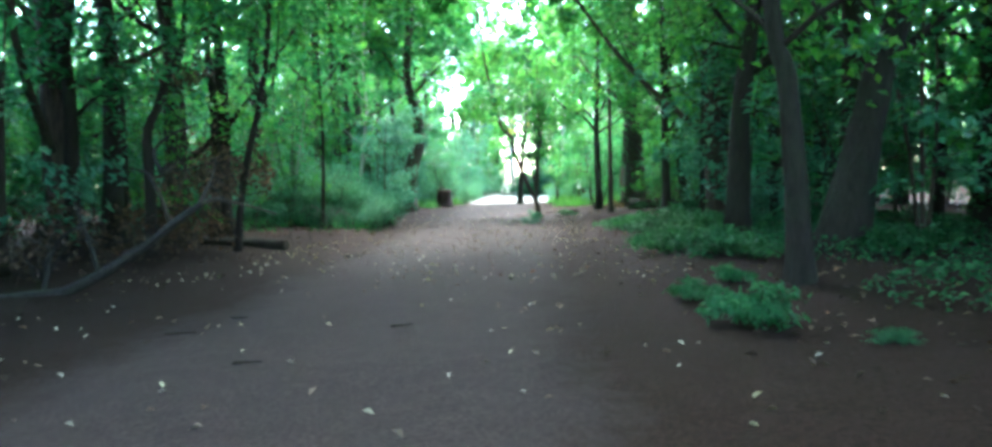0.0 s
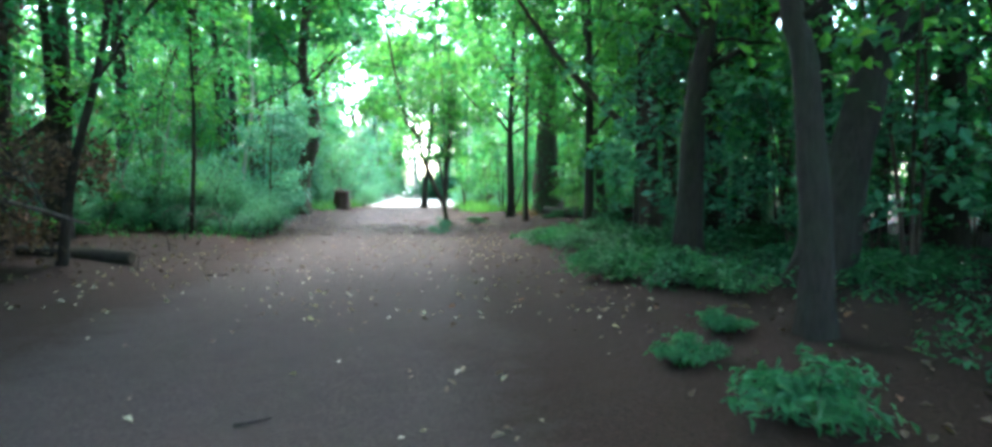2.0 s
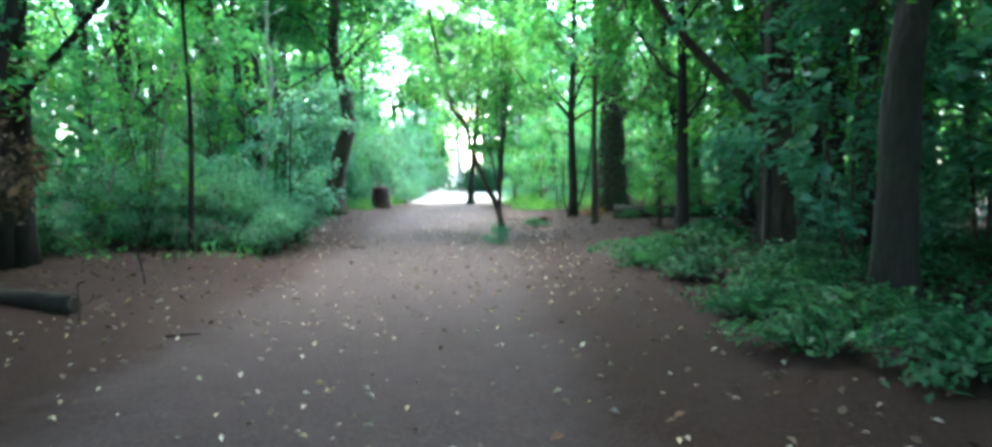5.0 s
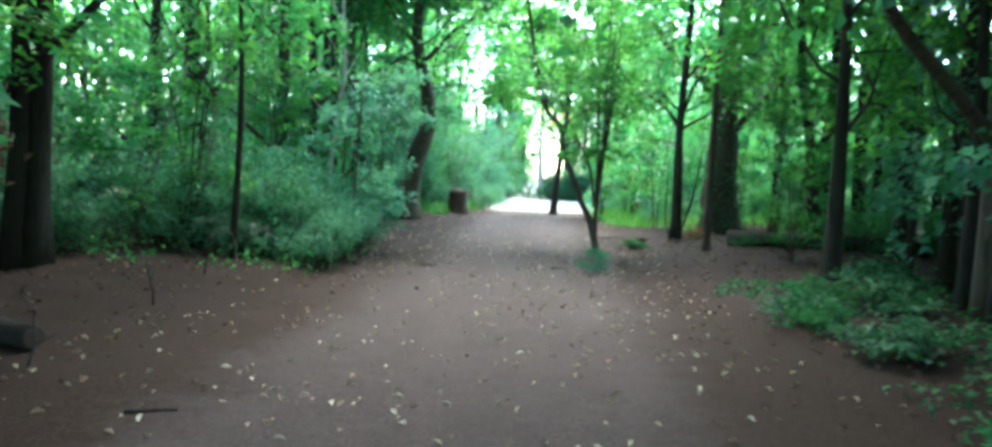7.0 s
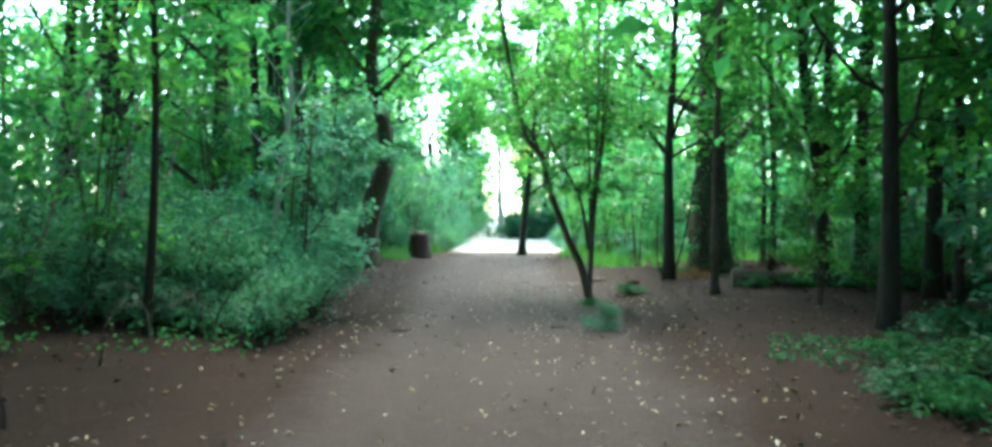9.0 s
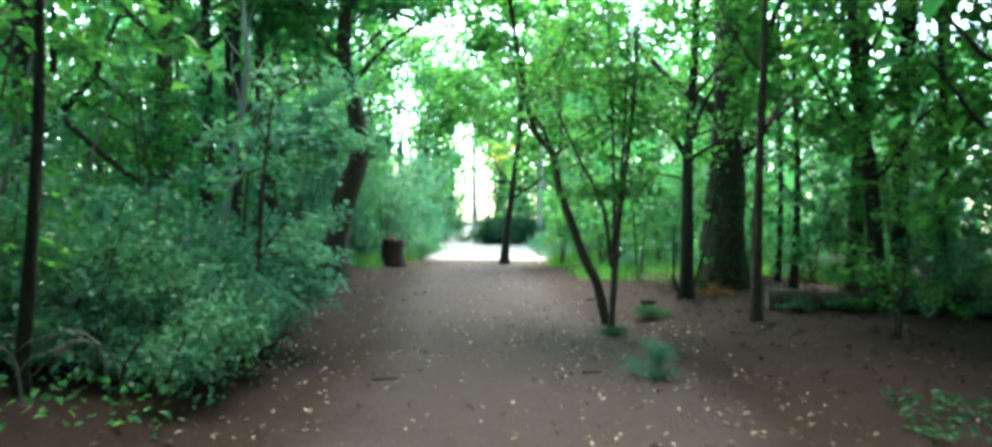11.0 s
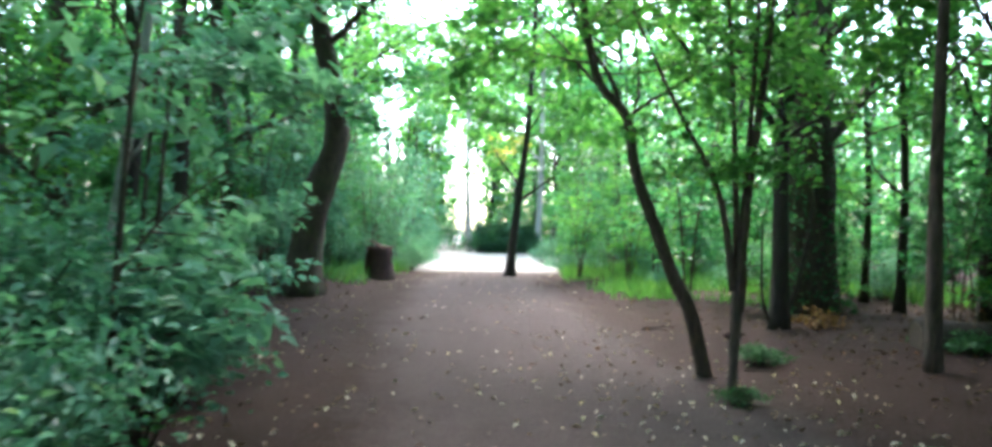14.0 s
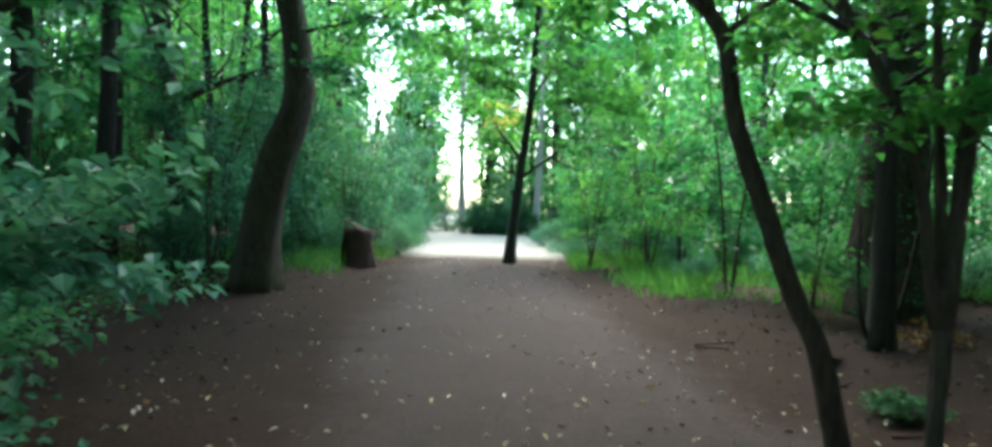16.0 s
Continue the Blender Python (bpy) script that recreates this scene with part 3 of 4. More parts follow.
def scatter(count, x0, x1, y0, y1, room, gap, taken):
    got, tries = [], 0
    while len(got) < count and tries < 6000:
        tries += 1
        x, y = x0 + (x1 - x0) * rng.random(), y0 + (y1 - y0) * rng.random()
        if clear_of_path(x, y, room) and all((x - a) ** 2 + (y - b) ** 2 > gap * gap for a, b in taken):
            taken.append((x, y))
            got.append((x, y))
    return got


# the 14 at y -12 to 5 stand unseen, added to close off light
spots = scatter(30, 4.5, 16, 12, 46, 2.2, 1.8, TAKEN) + scatter(26, -15, -4.5, 8, 46, 2.6, 1.9, TAKEN) + scatter(14, -14, 14, -12, 5, 1.8, 2.5, TAKEN) + scatter(6, 7.5, 15, 6, 16, 1.8, 2.2, TAKEN) + scatter(34, -20, 26, 46, 80, 2, 2.4, TAKEN)
spots = [p for i, p in enumerate(spots) if not (p[0] > 4 and 24 < p[1] < 44 and (i % 2 or p[1] > 29 and p[0] < 12)) and not (-9 < p[0] < 0 and 17.5 < p[1] < 31 and i % 2)]
for i, (x, y) in enumerate(spots):
    k = KINDS[i % 4]
    s = 0.8 + 0.45 * rng.random()
    m = at(x, y, rng.random() * 6.28, s)
    if i > 3 and (open_view(x, y) or sky_gap(x, y)):
        continue
    if i < 4:
        k.matrix_basis = m
    else:
        copy_thing(k, m)

# added tall trees, crowns meeting high over the path out of view, to shade it
SHADE_TREES = [tree("spreading_tree", [(0, 0, -0.2), (0.1, 0.1, 3.0), (0.0, 0, 7.0), (0.3, 0.1, 12.5)], 0.15 + 0.03 * k, 80 + k, "added tall tree with a crown shading the path", BARK_DARK, LEAF_SUN,
               limbs=5, limb_from=0.55, limb_len=3.0, sprays=4, per_spray=40, leaf=0.15, high=0.3, sides=9, segments=14, reach=1.5, twigs=False, group="tall trees over the path") for k in range(2)]
for k, ob in enumerate(SHADE_TREES):
    g = np.random.default_rng(85 + k)
    q, o = [], []
    for n in range(8):
        az = -1.0 + 2.0 * (n + 0.5) / 8 + g.normal(0, 0.1)
        line, d = branch((0, 0, 7.0 + 0.45 * n), (math.cos(az), math.sin(az), 0.42), 6.6 * (0.8 + 0.3 * g.random()), g, -0.05, 8)
        smooth(part("limb", tube(line, np.linspace(0.07, 0.015, 8), 6), BARK_DARK, ob))
        for j in range(2, 8):
            for _ in range(2):
                w = spray(line[j] + g.normal(0, 0.6, 3) * (1, 1, 0.5), d + g.normal(0, 0.8, 3) * (1, 1, 0.2), 1.9, 30, g, 0.12)
                q.append(w)
                o.append(w - line[0])
    part("canopy", leaves(np.vstack(q), 0.27, g, 0.4, out=np.vstack(o)), LEAF_SUN, ob)
n = 0
for i in range(15):
    y = -11 + 3.6 * i
    for side in (-1, 1):
        yy = y + 1.8 * (side > 0) + 0.7 * rng.normal()
        off = path_half(yy) + 3.2 + 1.3 * rng.random()
        if side > 0 and yy > 38:
            continue
        x = path_mid(yy) + side * off
        if any((x - a) ** 2 + (yy - c) ** 2 < 1.0 for a, c in TAKEN):
            x += side * 1.1
        if side > 0 and 18 < yy < 31:
            x += 2.3
        TAKEN.append((x, yy))
        m = at(x, yy, (0.0 if side < 0 else math.pi) + rng.normal(0, 0.2), 0.95 + 0.15 * rng.random())
        # left out where ground and foliage need more light
        if side < 0 and 20.0 < yy < 25.5 or side > 0 and (yy > 27.5 or 3 < yy < 11 and i % 2 or yy > 24 and i % 2):
            continue
        if n < 2:
            SHADE_TREES[n].matrix_basis = m
        else:
            copy_thing(SHADE_TREES[n % 2], m)
        n += 1
        if y < 15:
            back, swing = 1.6 + rng.random(), rng.normal(0, 0.2)
            if side < 0 or i % 2:
                copy_thing(SHADE_TREES[n % 2], at(x + side * back, yy + 1.7, (0.0 if side < 0 else math.pi) + swing, 1.05))

# more added crowns, out of view, to darken the ground on the left
for i, (x, y) in enumerate(((-6.4, 1.5), (-6.5, 6.0), (-6.7, 9.9), (-7.3, 14.2), (-6.9, 7.9), (-7.0, 12.1), (-6.6, 17.0))):
    copy_thing(SHADE_TREES[i % 2], at(x, y, 0.15 * (i % 4) - 0.2, 0.8))


# further added crowns: some shade the ground, some fill sky gaps
for i, (x, y, s) in enumerate(((-6.9, 15.4, 1.2), (7.2, 18.8, 1.05), (9.6, 27.5, 1.0), (-6.6, 58.0, 1.25), (9.8, 58.0, 1.25), (14.0, 9.0, 1.0), (14.5, 13.5, 1.0), (13.5, 17.5, 1.0), (12.0, 5.5, 1.0), (-5.9, 3.4, 0.9), (-5.7, -1.8, 0.95), (-7.9, 4.6, 1.0))):
    copy_thing(SHADE_TREES[i % 2], at(x, y, (0.0 if x < 0 else math.pi) + 0.15 * (i % 3) - 0.15, s))
for i in range(10):
    copy_thing(KINDS[i % 4], at(12.5 + 2.3 * (i % 3), 7.0 + 1.9 * i, 1.7 * i, 0.8))

# ---- saplings and bushes of the understorey ----
SAPS = [sapling("sapling", 3.2 + 0.5 * k, 90 + k, "leafy green sapling under the trees", (LEAF, LEAF_COOL, LEAF_SUN, LEAF)[k], stems=2 + k % 3, sprays=36, per_spray=38, leaf=0.1 + 0.008 * k, spread=0.7, r=0.022) for k in range(4)]
taken = list(TAKEN)
lane = [(-3.1, 38.5, 1.0), (-3.4, 40.3, 1.2), (-2.6, 42.5, 1.1), (-3.2, 44.5, 1.4), (-2.4, 47.0, 1.3), (-2.6, 50.0, 1.5), (-1.8, 53.0, 1.5), (3.8, 41.3, 1.0), (4.6, 43.0, 1.3), (5.2, 45.6, 1.4), (5.0, 39.0, 1.2), (3.9, 37.0, 0.8), (5.6, 48.5, 1.5), (6.2, 52.0, 1.6),
        (-4.6, 35.2, 1.1), (-5.0, 33.5, 1.1), (4.4, 34.6, 0.9), (5.6, 36.5, 1.1), (-4.2, 37.0, 1.1), (-4.4, 42.0, 1.5), (6.4, 41.5, 1.4)]
for i, (x, y, s) in enumerate(lane):
    copy_thing(SAPS[1 if x < 0 else 2 + i % 2], at(x, y, i * 1.9, s))
# rows around the start, partly out of view, are added to block side light
spots = scatter(52, 3.4, 13, 12, 46, 1.6, 1.15, taken) + [p for p in scatter(62, -12, -3.4, 6, 46, 1.9, 1.1, taken) if not (p[1] < 16.5 and p[0] > -6.4)] + scatter(26, -12, 16, 58, 70, 1, 1.5, taken) + scatter(14, -12, 12, -6, 6, 2.5, 1.5, taken) + scatter(30, -14, -6.8, -4, 14, 2.5, 1.15, taken) + scatter(14, 5.6, 13, 2, 13, 2.5, 1.3, taken)
for i, (x, y) in enumerate(spots):
    k = SAPS[i % 4]
    m = at(x, y, rng.random() * 6.28, 0.75 + 0.6 * rng.random())
    if (x > -5.3 and x < 0 and 16.5 < y < 20) or y < -2 or open_view(x, y) or (3.4 < x < 9 and 13 < y < 31 and i % 3 and i > 3):
        continue
    if i < 4:
        k.matrix_basis = m
    else:
        copy_thing(k, m)

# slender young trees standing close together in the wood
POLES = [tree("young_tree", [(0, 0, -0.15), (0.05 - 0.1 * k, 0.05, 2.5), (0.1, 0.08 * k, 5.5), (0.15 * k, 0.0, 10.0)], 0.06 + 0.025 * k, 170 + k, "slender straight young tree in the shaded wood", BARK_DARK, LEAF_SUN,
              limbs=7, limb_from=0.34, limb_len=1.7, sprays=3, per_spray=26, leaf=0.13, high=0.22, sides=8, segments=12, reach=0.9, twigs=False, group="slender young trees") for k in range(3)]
stand = [(4.3, 15.4), (5.0, 17.0), (5.7, 18.6), (6.2, 16.2), (6.5, 21.0), (7.0, 18.4), (7.7, 21.6), (7.9, 25.2), (8.2, 19.4), (8.4, 23.2), (6.9, 28.6), (8.3, 27.0), (9.2, 21.0), (7.4, 30.4), (9.4, 25.4)]
for i, (x, y) in enumerate(stand):
    m = at(x, y, i * 2.1, 0.9 + 0.08 * (i % 4))
    if i < 3:
        POLES[i].matrix_basis = m
    else:
        copy_thing(POLES[i % 3], m)

# low screens of saplings that close the view between the trunks
screens = [(6.3, 23.2, 0.55), (7.3, 22.8, 0.6), (5.9, 26.0, 0.5), (6.9, 25.9, 0.6), (6.4, 25.4, 0.55), (7.2, 27.2, 0.6), (6.9, 30.4, 0.55), (7.9, 31.8, 0.65), (8.6, 25.2, 0.7), (9.3, 28.4, 0.7), (7.6, 34.0, 0.6), (9.6, 32.4, 0.75), (6.6, 33.2, 0.5), (10.4, 26.4, 0.8), (10.8, 30.2, 0.8), (8.0, 22.4, 0.6), (9.8, 23.8, 0.7), (11.5, 33.0, 0.8), (12.5, 29.5, 0.85), (12.2, 36.0, 0.9), (10.5, 38.0, 0.8), (9.0, 36.5, 0.7), (13.5, 33.0, 0.9), (12.0, 26.0, 0.85), (11.6, 22.6, 0.85),
           (9.6, 9.6, 0.8), (10.6, 11.4, 0.9), (9.4, 13.2, 0.8), (10.8, 15.2, 0.9), (9.2, 17.0, 0.8), (10.4, 18.8, 0.9), (-10.2, 9.2, 0.9), (-9.4, 11.2, 0.8), (-10.6, 13.0, 0.9), (-9.6, 15.0, 0.8), (-10.8, 17.0, 0.9), (-11.4, 6.8, 1.0), (-11.0, 4.4, 1.0)]
for i, (x, y, s) in enumerate(screens):
    copy_thing(SAPS[(0, 2, 3)[i % 3]], at(x, y, i * 2.3, s * 1.25, s * 1.2))

ELDER = [sapling("elder_bush", 1.9 + 0.3 * k, 97 + k, "feathery blue-green elder bush on the bank", LEAF_COOL, stems=4, sprays=44, per_spray=34, leaf=0.095, spread=0.8, foot=0.12, r=0.016, group="elder bushes on the bank", reach=0.55) for k in range(2)]
for i, (x, y, s) in enumerate(((-4.3, 19.4, 0.75), (-4.3, 20.6, 0.85), (-4.5, 21.7, 0.85), (-5.0, 20.3, 1.05), (-5.2, 21.7, 1.1), (-5.1, 22.9, 0.95), (-5.6, 19.4, 1.1), (-6.0, 21.2, 1.3), (-6.1, 23.2, 1.2), (-5.9, 24.8, 1.0), (-6.8, 20.2, 1.3), (-7.0, 22.6, 1.4), (-6.6, 26.2, 1.2), (-7.2, 18.4, 1.2))):
    m = at(x, y, i * 2.1, s)
    if i < 2:
        ELDER[i].matrix_basis = m
    else:
        copy_thing(ELDER[i % 2], m)

BUSHES = [mound("bush", 1.5, 0.95, 110 + k, "bushy blue-green undergrowth beside the path", LEAF_COOL, count=2100, leaf=0.07) for k in range(3)]
bank = [(-3.3, 18.9, 0.8), (-3.2, 20.0, 0.95), (-3.2, 21.2, 1.0), (-3.5, 22.4, 0.95), (-4.2, 19.9, 1.2), (-4.1, 21.3, 1.3), (-4.4, 22.6, 1.3), (-5.2, 20.6, 1.4), (-5.4, 22.3, 1.5), (-4.5, 24.0, 0.9), (-5.0, 24.6, 1.4), (-6.3, 21.6, 1.5),
        (-6.6, 24.0, 1.5), (-5.5, 26.8, 0.9), (-6.0, 27.5, 1.4), (-6.0, 29.4, 0.9), (-7.2, 30.0, 1.5), (-5.6, 32.6, 1.0), (-4.6, 36.4, 0.9), (-4.0, 39.0, 1.0), (-3.6, 41.5, 1.1), (-5.4, 38.5, 1.4), (-5.6, 42.0, 1.5),
        (-7.6, 18.8, 1.4), (-8.2, 15.8, 1.3), (-8.8, 21.2, 1.5), (-9.5, 12.6, 1.4)]
right = [(4.2, 33.5, 0.8), (5.0, 36.0, 0.9), (4.0, 39.5, 0.9), (6.2, 33.4, 1.1), (7.0, 37.0, 1.2), (5.6, 41.0, 1.1), (8.2, 31.0, 1.3), (7.8, 24.2, 1.1), (9.0, 27.0, 1.3), (8.4, 18.0, 1.1), (6.0, 16.6, 0.9), (10.0, 22.0, 1.3)] + [(13.0 + 1.2 * (i % 2), 6.0 + 1.9 * i, 1.9) for i in range(9)] + [(-12.5 - 1.2 * (i % 2), 2.0 + 2.1 * i, 1.8) for i in range(8)]
far = [(-7.5 + 1.6 * i, 58.0 + 3.0 * ((i * 7) % 3), 1.7 + 0.2 * (i % 3)) for i in range(15) if not 0.6 < -7.5 + 1.6 * i < 5.8] + [(-4.6, 45.0, 1.2), (-5.0, 48.5, 1.5), (-5.4, 52.0, 1.6), (-5.2, 55.0, 1.7), (7.6, 44.5, 1.3), (8.6, 48.0, 1.6), (9.0, 52.0, 1.7), (2.0, 64.0, 2.2), (4.6, 65.0, 2.2)] + [(-1.95, 40.4, 0.75), (-1.8, 42.2, 0.9), (-1.75, 44.6, 1.0), (-2.0, 47.5, 1.2), (3.6, 40.9, 0.7), (3.6, 42.8, 0.9), (3.8, 45.2, 1.05), (3.7, 48.2, 1.2)]
for i, (x, y, s) in enumerate(bank + right + far + [(0.95, 20.0, 0.36)]):
    k = BUSHES[i % 3]
    m = at(x, y, rng.random() * 6.28, s)
    if i < 3:
        k.matrix_basis = m
    else:
        copy_thing(k, m)

IVY = [mound("ivy_clump", 1.0, 0.42, 120 + k, "dark green ivy clump on the bare ground", LEAF_DARK, count=900, leaf=0.075, group="ivy clumps beside the path") for k in range(2)]
FERN = mound("fern_clump", 1.0, 0.42, 124, "low spreading green fern clump on bare earth", LEAF_FERN, count=1000, leaf=0.11, category="fern", group="fern clumps beside the path", droop=0.6, narrow=0.26)
for i, (x, y, s) in enumerate(((2.05, 5.95, 0.72), (1.92, 7.2, 0.66), (2.5, 7.95, 0.6), (2.6, 12.3, 0.8), (2.75, 15.6, 0.9), (3.4, 17.4, 0.9))):
    if i == 0:
        FERN.matrix_basis = at(x, y, 0.0, s, 0.9 * s)
    else:
        copy_thing(FERN, at(x, y, i * 1.4, s, 0.9 * s))
ivy = [(3.0, 10.2, 1.0), (2.6, 11.2, 1.0), (3.4, 11.6, 1.1), (3.3, 9.6, 1.0), (3.5, 13.2, 1.2), (3.1, 14.6, 1.1), (4.3, 14.4, 1.3), (4.4, 10.8, 1.1), (5.2, 9.4, 1.2), (5.4, 11.6, 1.3), (2.7, 16.0, 0.9),
       (3.8, 16.6, 1.2), (3.0, 12.4, 1.0), (5.0, 13.4, 1.3), (6.2, 10.6, 1.3), (6.4, 14.6, 1.3), (4.6, 18.2, 1.2), (5.9, 8.0, 1.1), (2.7, 5.2, 0.32), (3.5, 4.4, 0.9), (1.22, 22.6, 0.4), (4.75, 24.45, 0.65), (5.5, 24.1, 0.75), (6.4, 23.85, 0.8), (7.4, 23.5, 0.85), (8.4, 23.2, 0.9), (5.0, 24.95, 0.7), (6.0, 24.7, 0.7), (2.3, 24.4, 0.6)]
for i, (x, y, s) in enumerate(ivy):
    k = IVY[i % 2]
    m = at(x, y, rng.random() * 6.28, s, s * (0.8 if y < 17 else 1.0))
    if i < 2:
        k.matrix_basis = m
    else:
        copy_thing(k, m)


# ---- dead wood ----
def log(name, a, b, r, seed, label, bark=BARK_DARK):
    g = np.random.default_rng(seed)
    root = new(name)
    root.location = a
    line = spline([(0, 0, 0), ((np.array(b) - a) * 0.5 + (0, 0.03, 0.01)), np.array(b) - a], 9)
    smooth(part("bark", tube(line, r * (1 + 0.1 * g.random(9)), 12, 0.12, g), bark, root))
    d = (line[-1] - line[-2]) / np.linalg.norm(line[-1] - line[-2])
    part("cut_end", tube(np.array([line[-1] + d * 0.002, line[-1] + d * 0.012]), (r * 0.92, r * 0.9), 12), ENDGRAIN, root, "brown weathered sawn end of the log")
    return tagged(root, label, "log")


log("fallen_log", (10.2, 23.2, 0.28), (4.5, 24.9, 0.22), 0.25, 2, "thick dark fallen trunk lying under the trees")
log("log", (-5.7, 14.15, 0.2), (-3.92, 13.6, 0.13), 0.09, 1, "short dark fallen log lying beside the path")

def wood_chunk(x, y, turn, seed):
    """A broken lump of rotten wood with a splintered end."""
    g = np.random.default_rng(seed)
    root = new("wood_chunk")
    root.matrix_basis = at(x, y, turn, 0.75)
    line = np.array([(0, 0, 0.07), (0.12, 0.01, 0.08), (0.26, -0.01, 0.075), (0.36, 0.0, 0.09)])
    smooth(part("body", tube(line, (0.06, 0.085, 0.08, 0.045), 9, 0.35, g), CUT, root))
    for k in range(3):
        tl, te = branch((0.33, 0.0, 0.08), (1, 0.4 * g.normal(), 0.4 * g.random()), 0.14, g, 0.0, 4)
        part("splinter", tube(tl, np.linspace(0.018, 0.004, 4), 4), CUT, root)
    tagged(root, "red-brown lump of rotten wood on the leaf mould", "dead wood", "lumps of dead wood")


wood_chunk(2.6, 26.1, 0.3, 21)

# the forked tree by the path: one short trunk and five stems
def forked_tree():
    g = np.random.default_rng(5)
    root = new("tree")
    z = height_at(1.2, 22.75)
    root.location = (1.2, 22.75, z)
    trunk = spline([(0, 0, -0.12), (0.01, 0, 0.4), (0.03, 0, 0.8), (0.04, 0, 1.15)], 9)
    smooth(part("trunk", tube(trunk, np.linspace(0.04, 0.05, 9), 9, 0.12, g, 0.5), BARK_BROWN, root))
    q = []
    for dx, dy, h in ((-0.95, 0.1, 3.4), (-0.1, 0.3, 5.0), (0.12, -0.12, 5.2), (0.36, 0.15, 4.6), (0.2, -0.3, 4.4)):
        line = spline([(0.03 + dx * 0.04, dy * 0.05, 0.95), (0.04 + dx * 0.2, dy * 0.2, 1.8), (0.05 + dx * 0.6, dy * 0.6, 1.8 + (h - 1.8) * 0.45), (dx, dy, h)], 11)
        smooth(part("stem", tube(line, np.linspace(0.036, 0.012, 11), 7), BARK_BROWN, root))
        for _ in range(15):
            j = g.integers(4, 11)
            a = g.random() * 6.28
            q.append(spray(line[j] + np.array((0.3 * math.cos(a), 0.3 * math.sin(a), 0.05)), (math.cos(a), math.sin(a), 0.05), 0.7, 26, g, 0.1))
    pts = np.vstack(q)
    part("crown", leaves(pts, 0.1, g, 0.35), LEAF_SUN, root)
    tagged(root, "forked young tree with several upright stems beside the path", "tree", "trees of the wood")


forked_tree()
sapling("sapling", 3.4, 99, "thin many-stemmed sapling with lime green leaves", LEAF_SUN, stems=4, sprays=30, per_spray=30, leaf=0.1, spread=1.0, foot=0.4, r=0.03).matrix_basis = at(4.0, 35.6)
sapling("sapling", 2.6, 89, "thin many-stemmed sapling with lime green leaves", LEAF_SUN, stems=3, sprays=20, per_spray=30, leaf=0.1, spread=0.5, foot=0.4, r=0.03).matrix_basis = at(3.0, 37.2)

# young sycamores on the bank, with broad pale leaves held out over the path
for x, y, sd, boughs in ((-3.85, 23.1, 31, ((2.55, -0.1, 1.55, 190, 0.17), (2.75, 0.35, 1.4, 170, 0.16), (2.5, -0.7, 1.3, 150, 0.16))),
                         (-4.2, 23.7, 32, ((1.2, -0.35, 1.4, 260, 0.13), (1.0, -0.05, 1.2, 200, 0.13), (0.55, -0.6, 1.5, 220, 0.12), (0.9, -0.8, 1.2, 180, 0.13), (1.15, 0.3, 1.1, 180, 0.13))),
                         (-3.3, 21.0, 33, ((0.9, -0.6, 0.7, 130, 0.12), (1.2, 0.4, 0.7, 120, 0.12), (0.7, 0.0, 0.8, 130, 0.12)))):
    tree("young_sycamore", rise(x, y, [(0.04, 0, 1.0), (0.1, 0, 2.2), (0.2, 0, 3.2)]), 0.028, sd, "young sycamore with broad pale blue-green leaves over the path edge", BARK, LEAF_PALE,
         limbs=4, limb_from=0.4, limb_len=0.9, sprays=3, per_spray=24, leaf=0.13, reach=0.5, sides=7, flare=0.1, low=boughs, group="young sycamores on the bank")


# the brown rotten stump
def stump():
    g = np.random.default_rng(3)
    root = new("tree_stump")
    root.location = (-2.72, 36.3, height_at(-2.72, 36.3))
    line = np.array([(0, 0, h) for h in np.linspace(-0.1, 0.86, 8)])
    smooth(part("body", tube(line, np.linspace(0.36, 0.33, 8), 18, 0.16, g, 0.15), CUT, root))
    part("top", tube(np.array([(0, 0, 0.855), (0.02, 0, 0.9)]), (0.3, 0.25), 18, 0.2, g), CUT, root, "dull weathered cut top")
    tagged(root, "red-brown rotten tree stump beside the path", "stump")


stump()


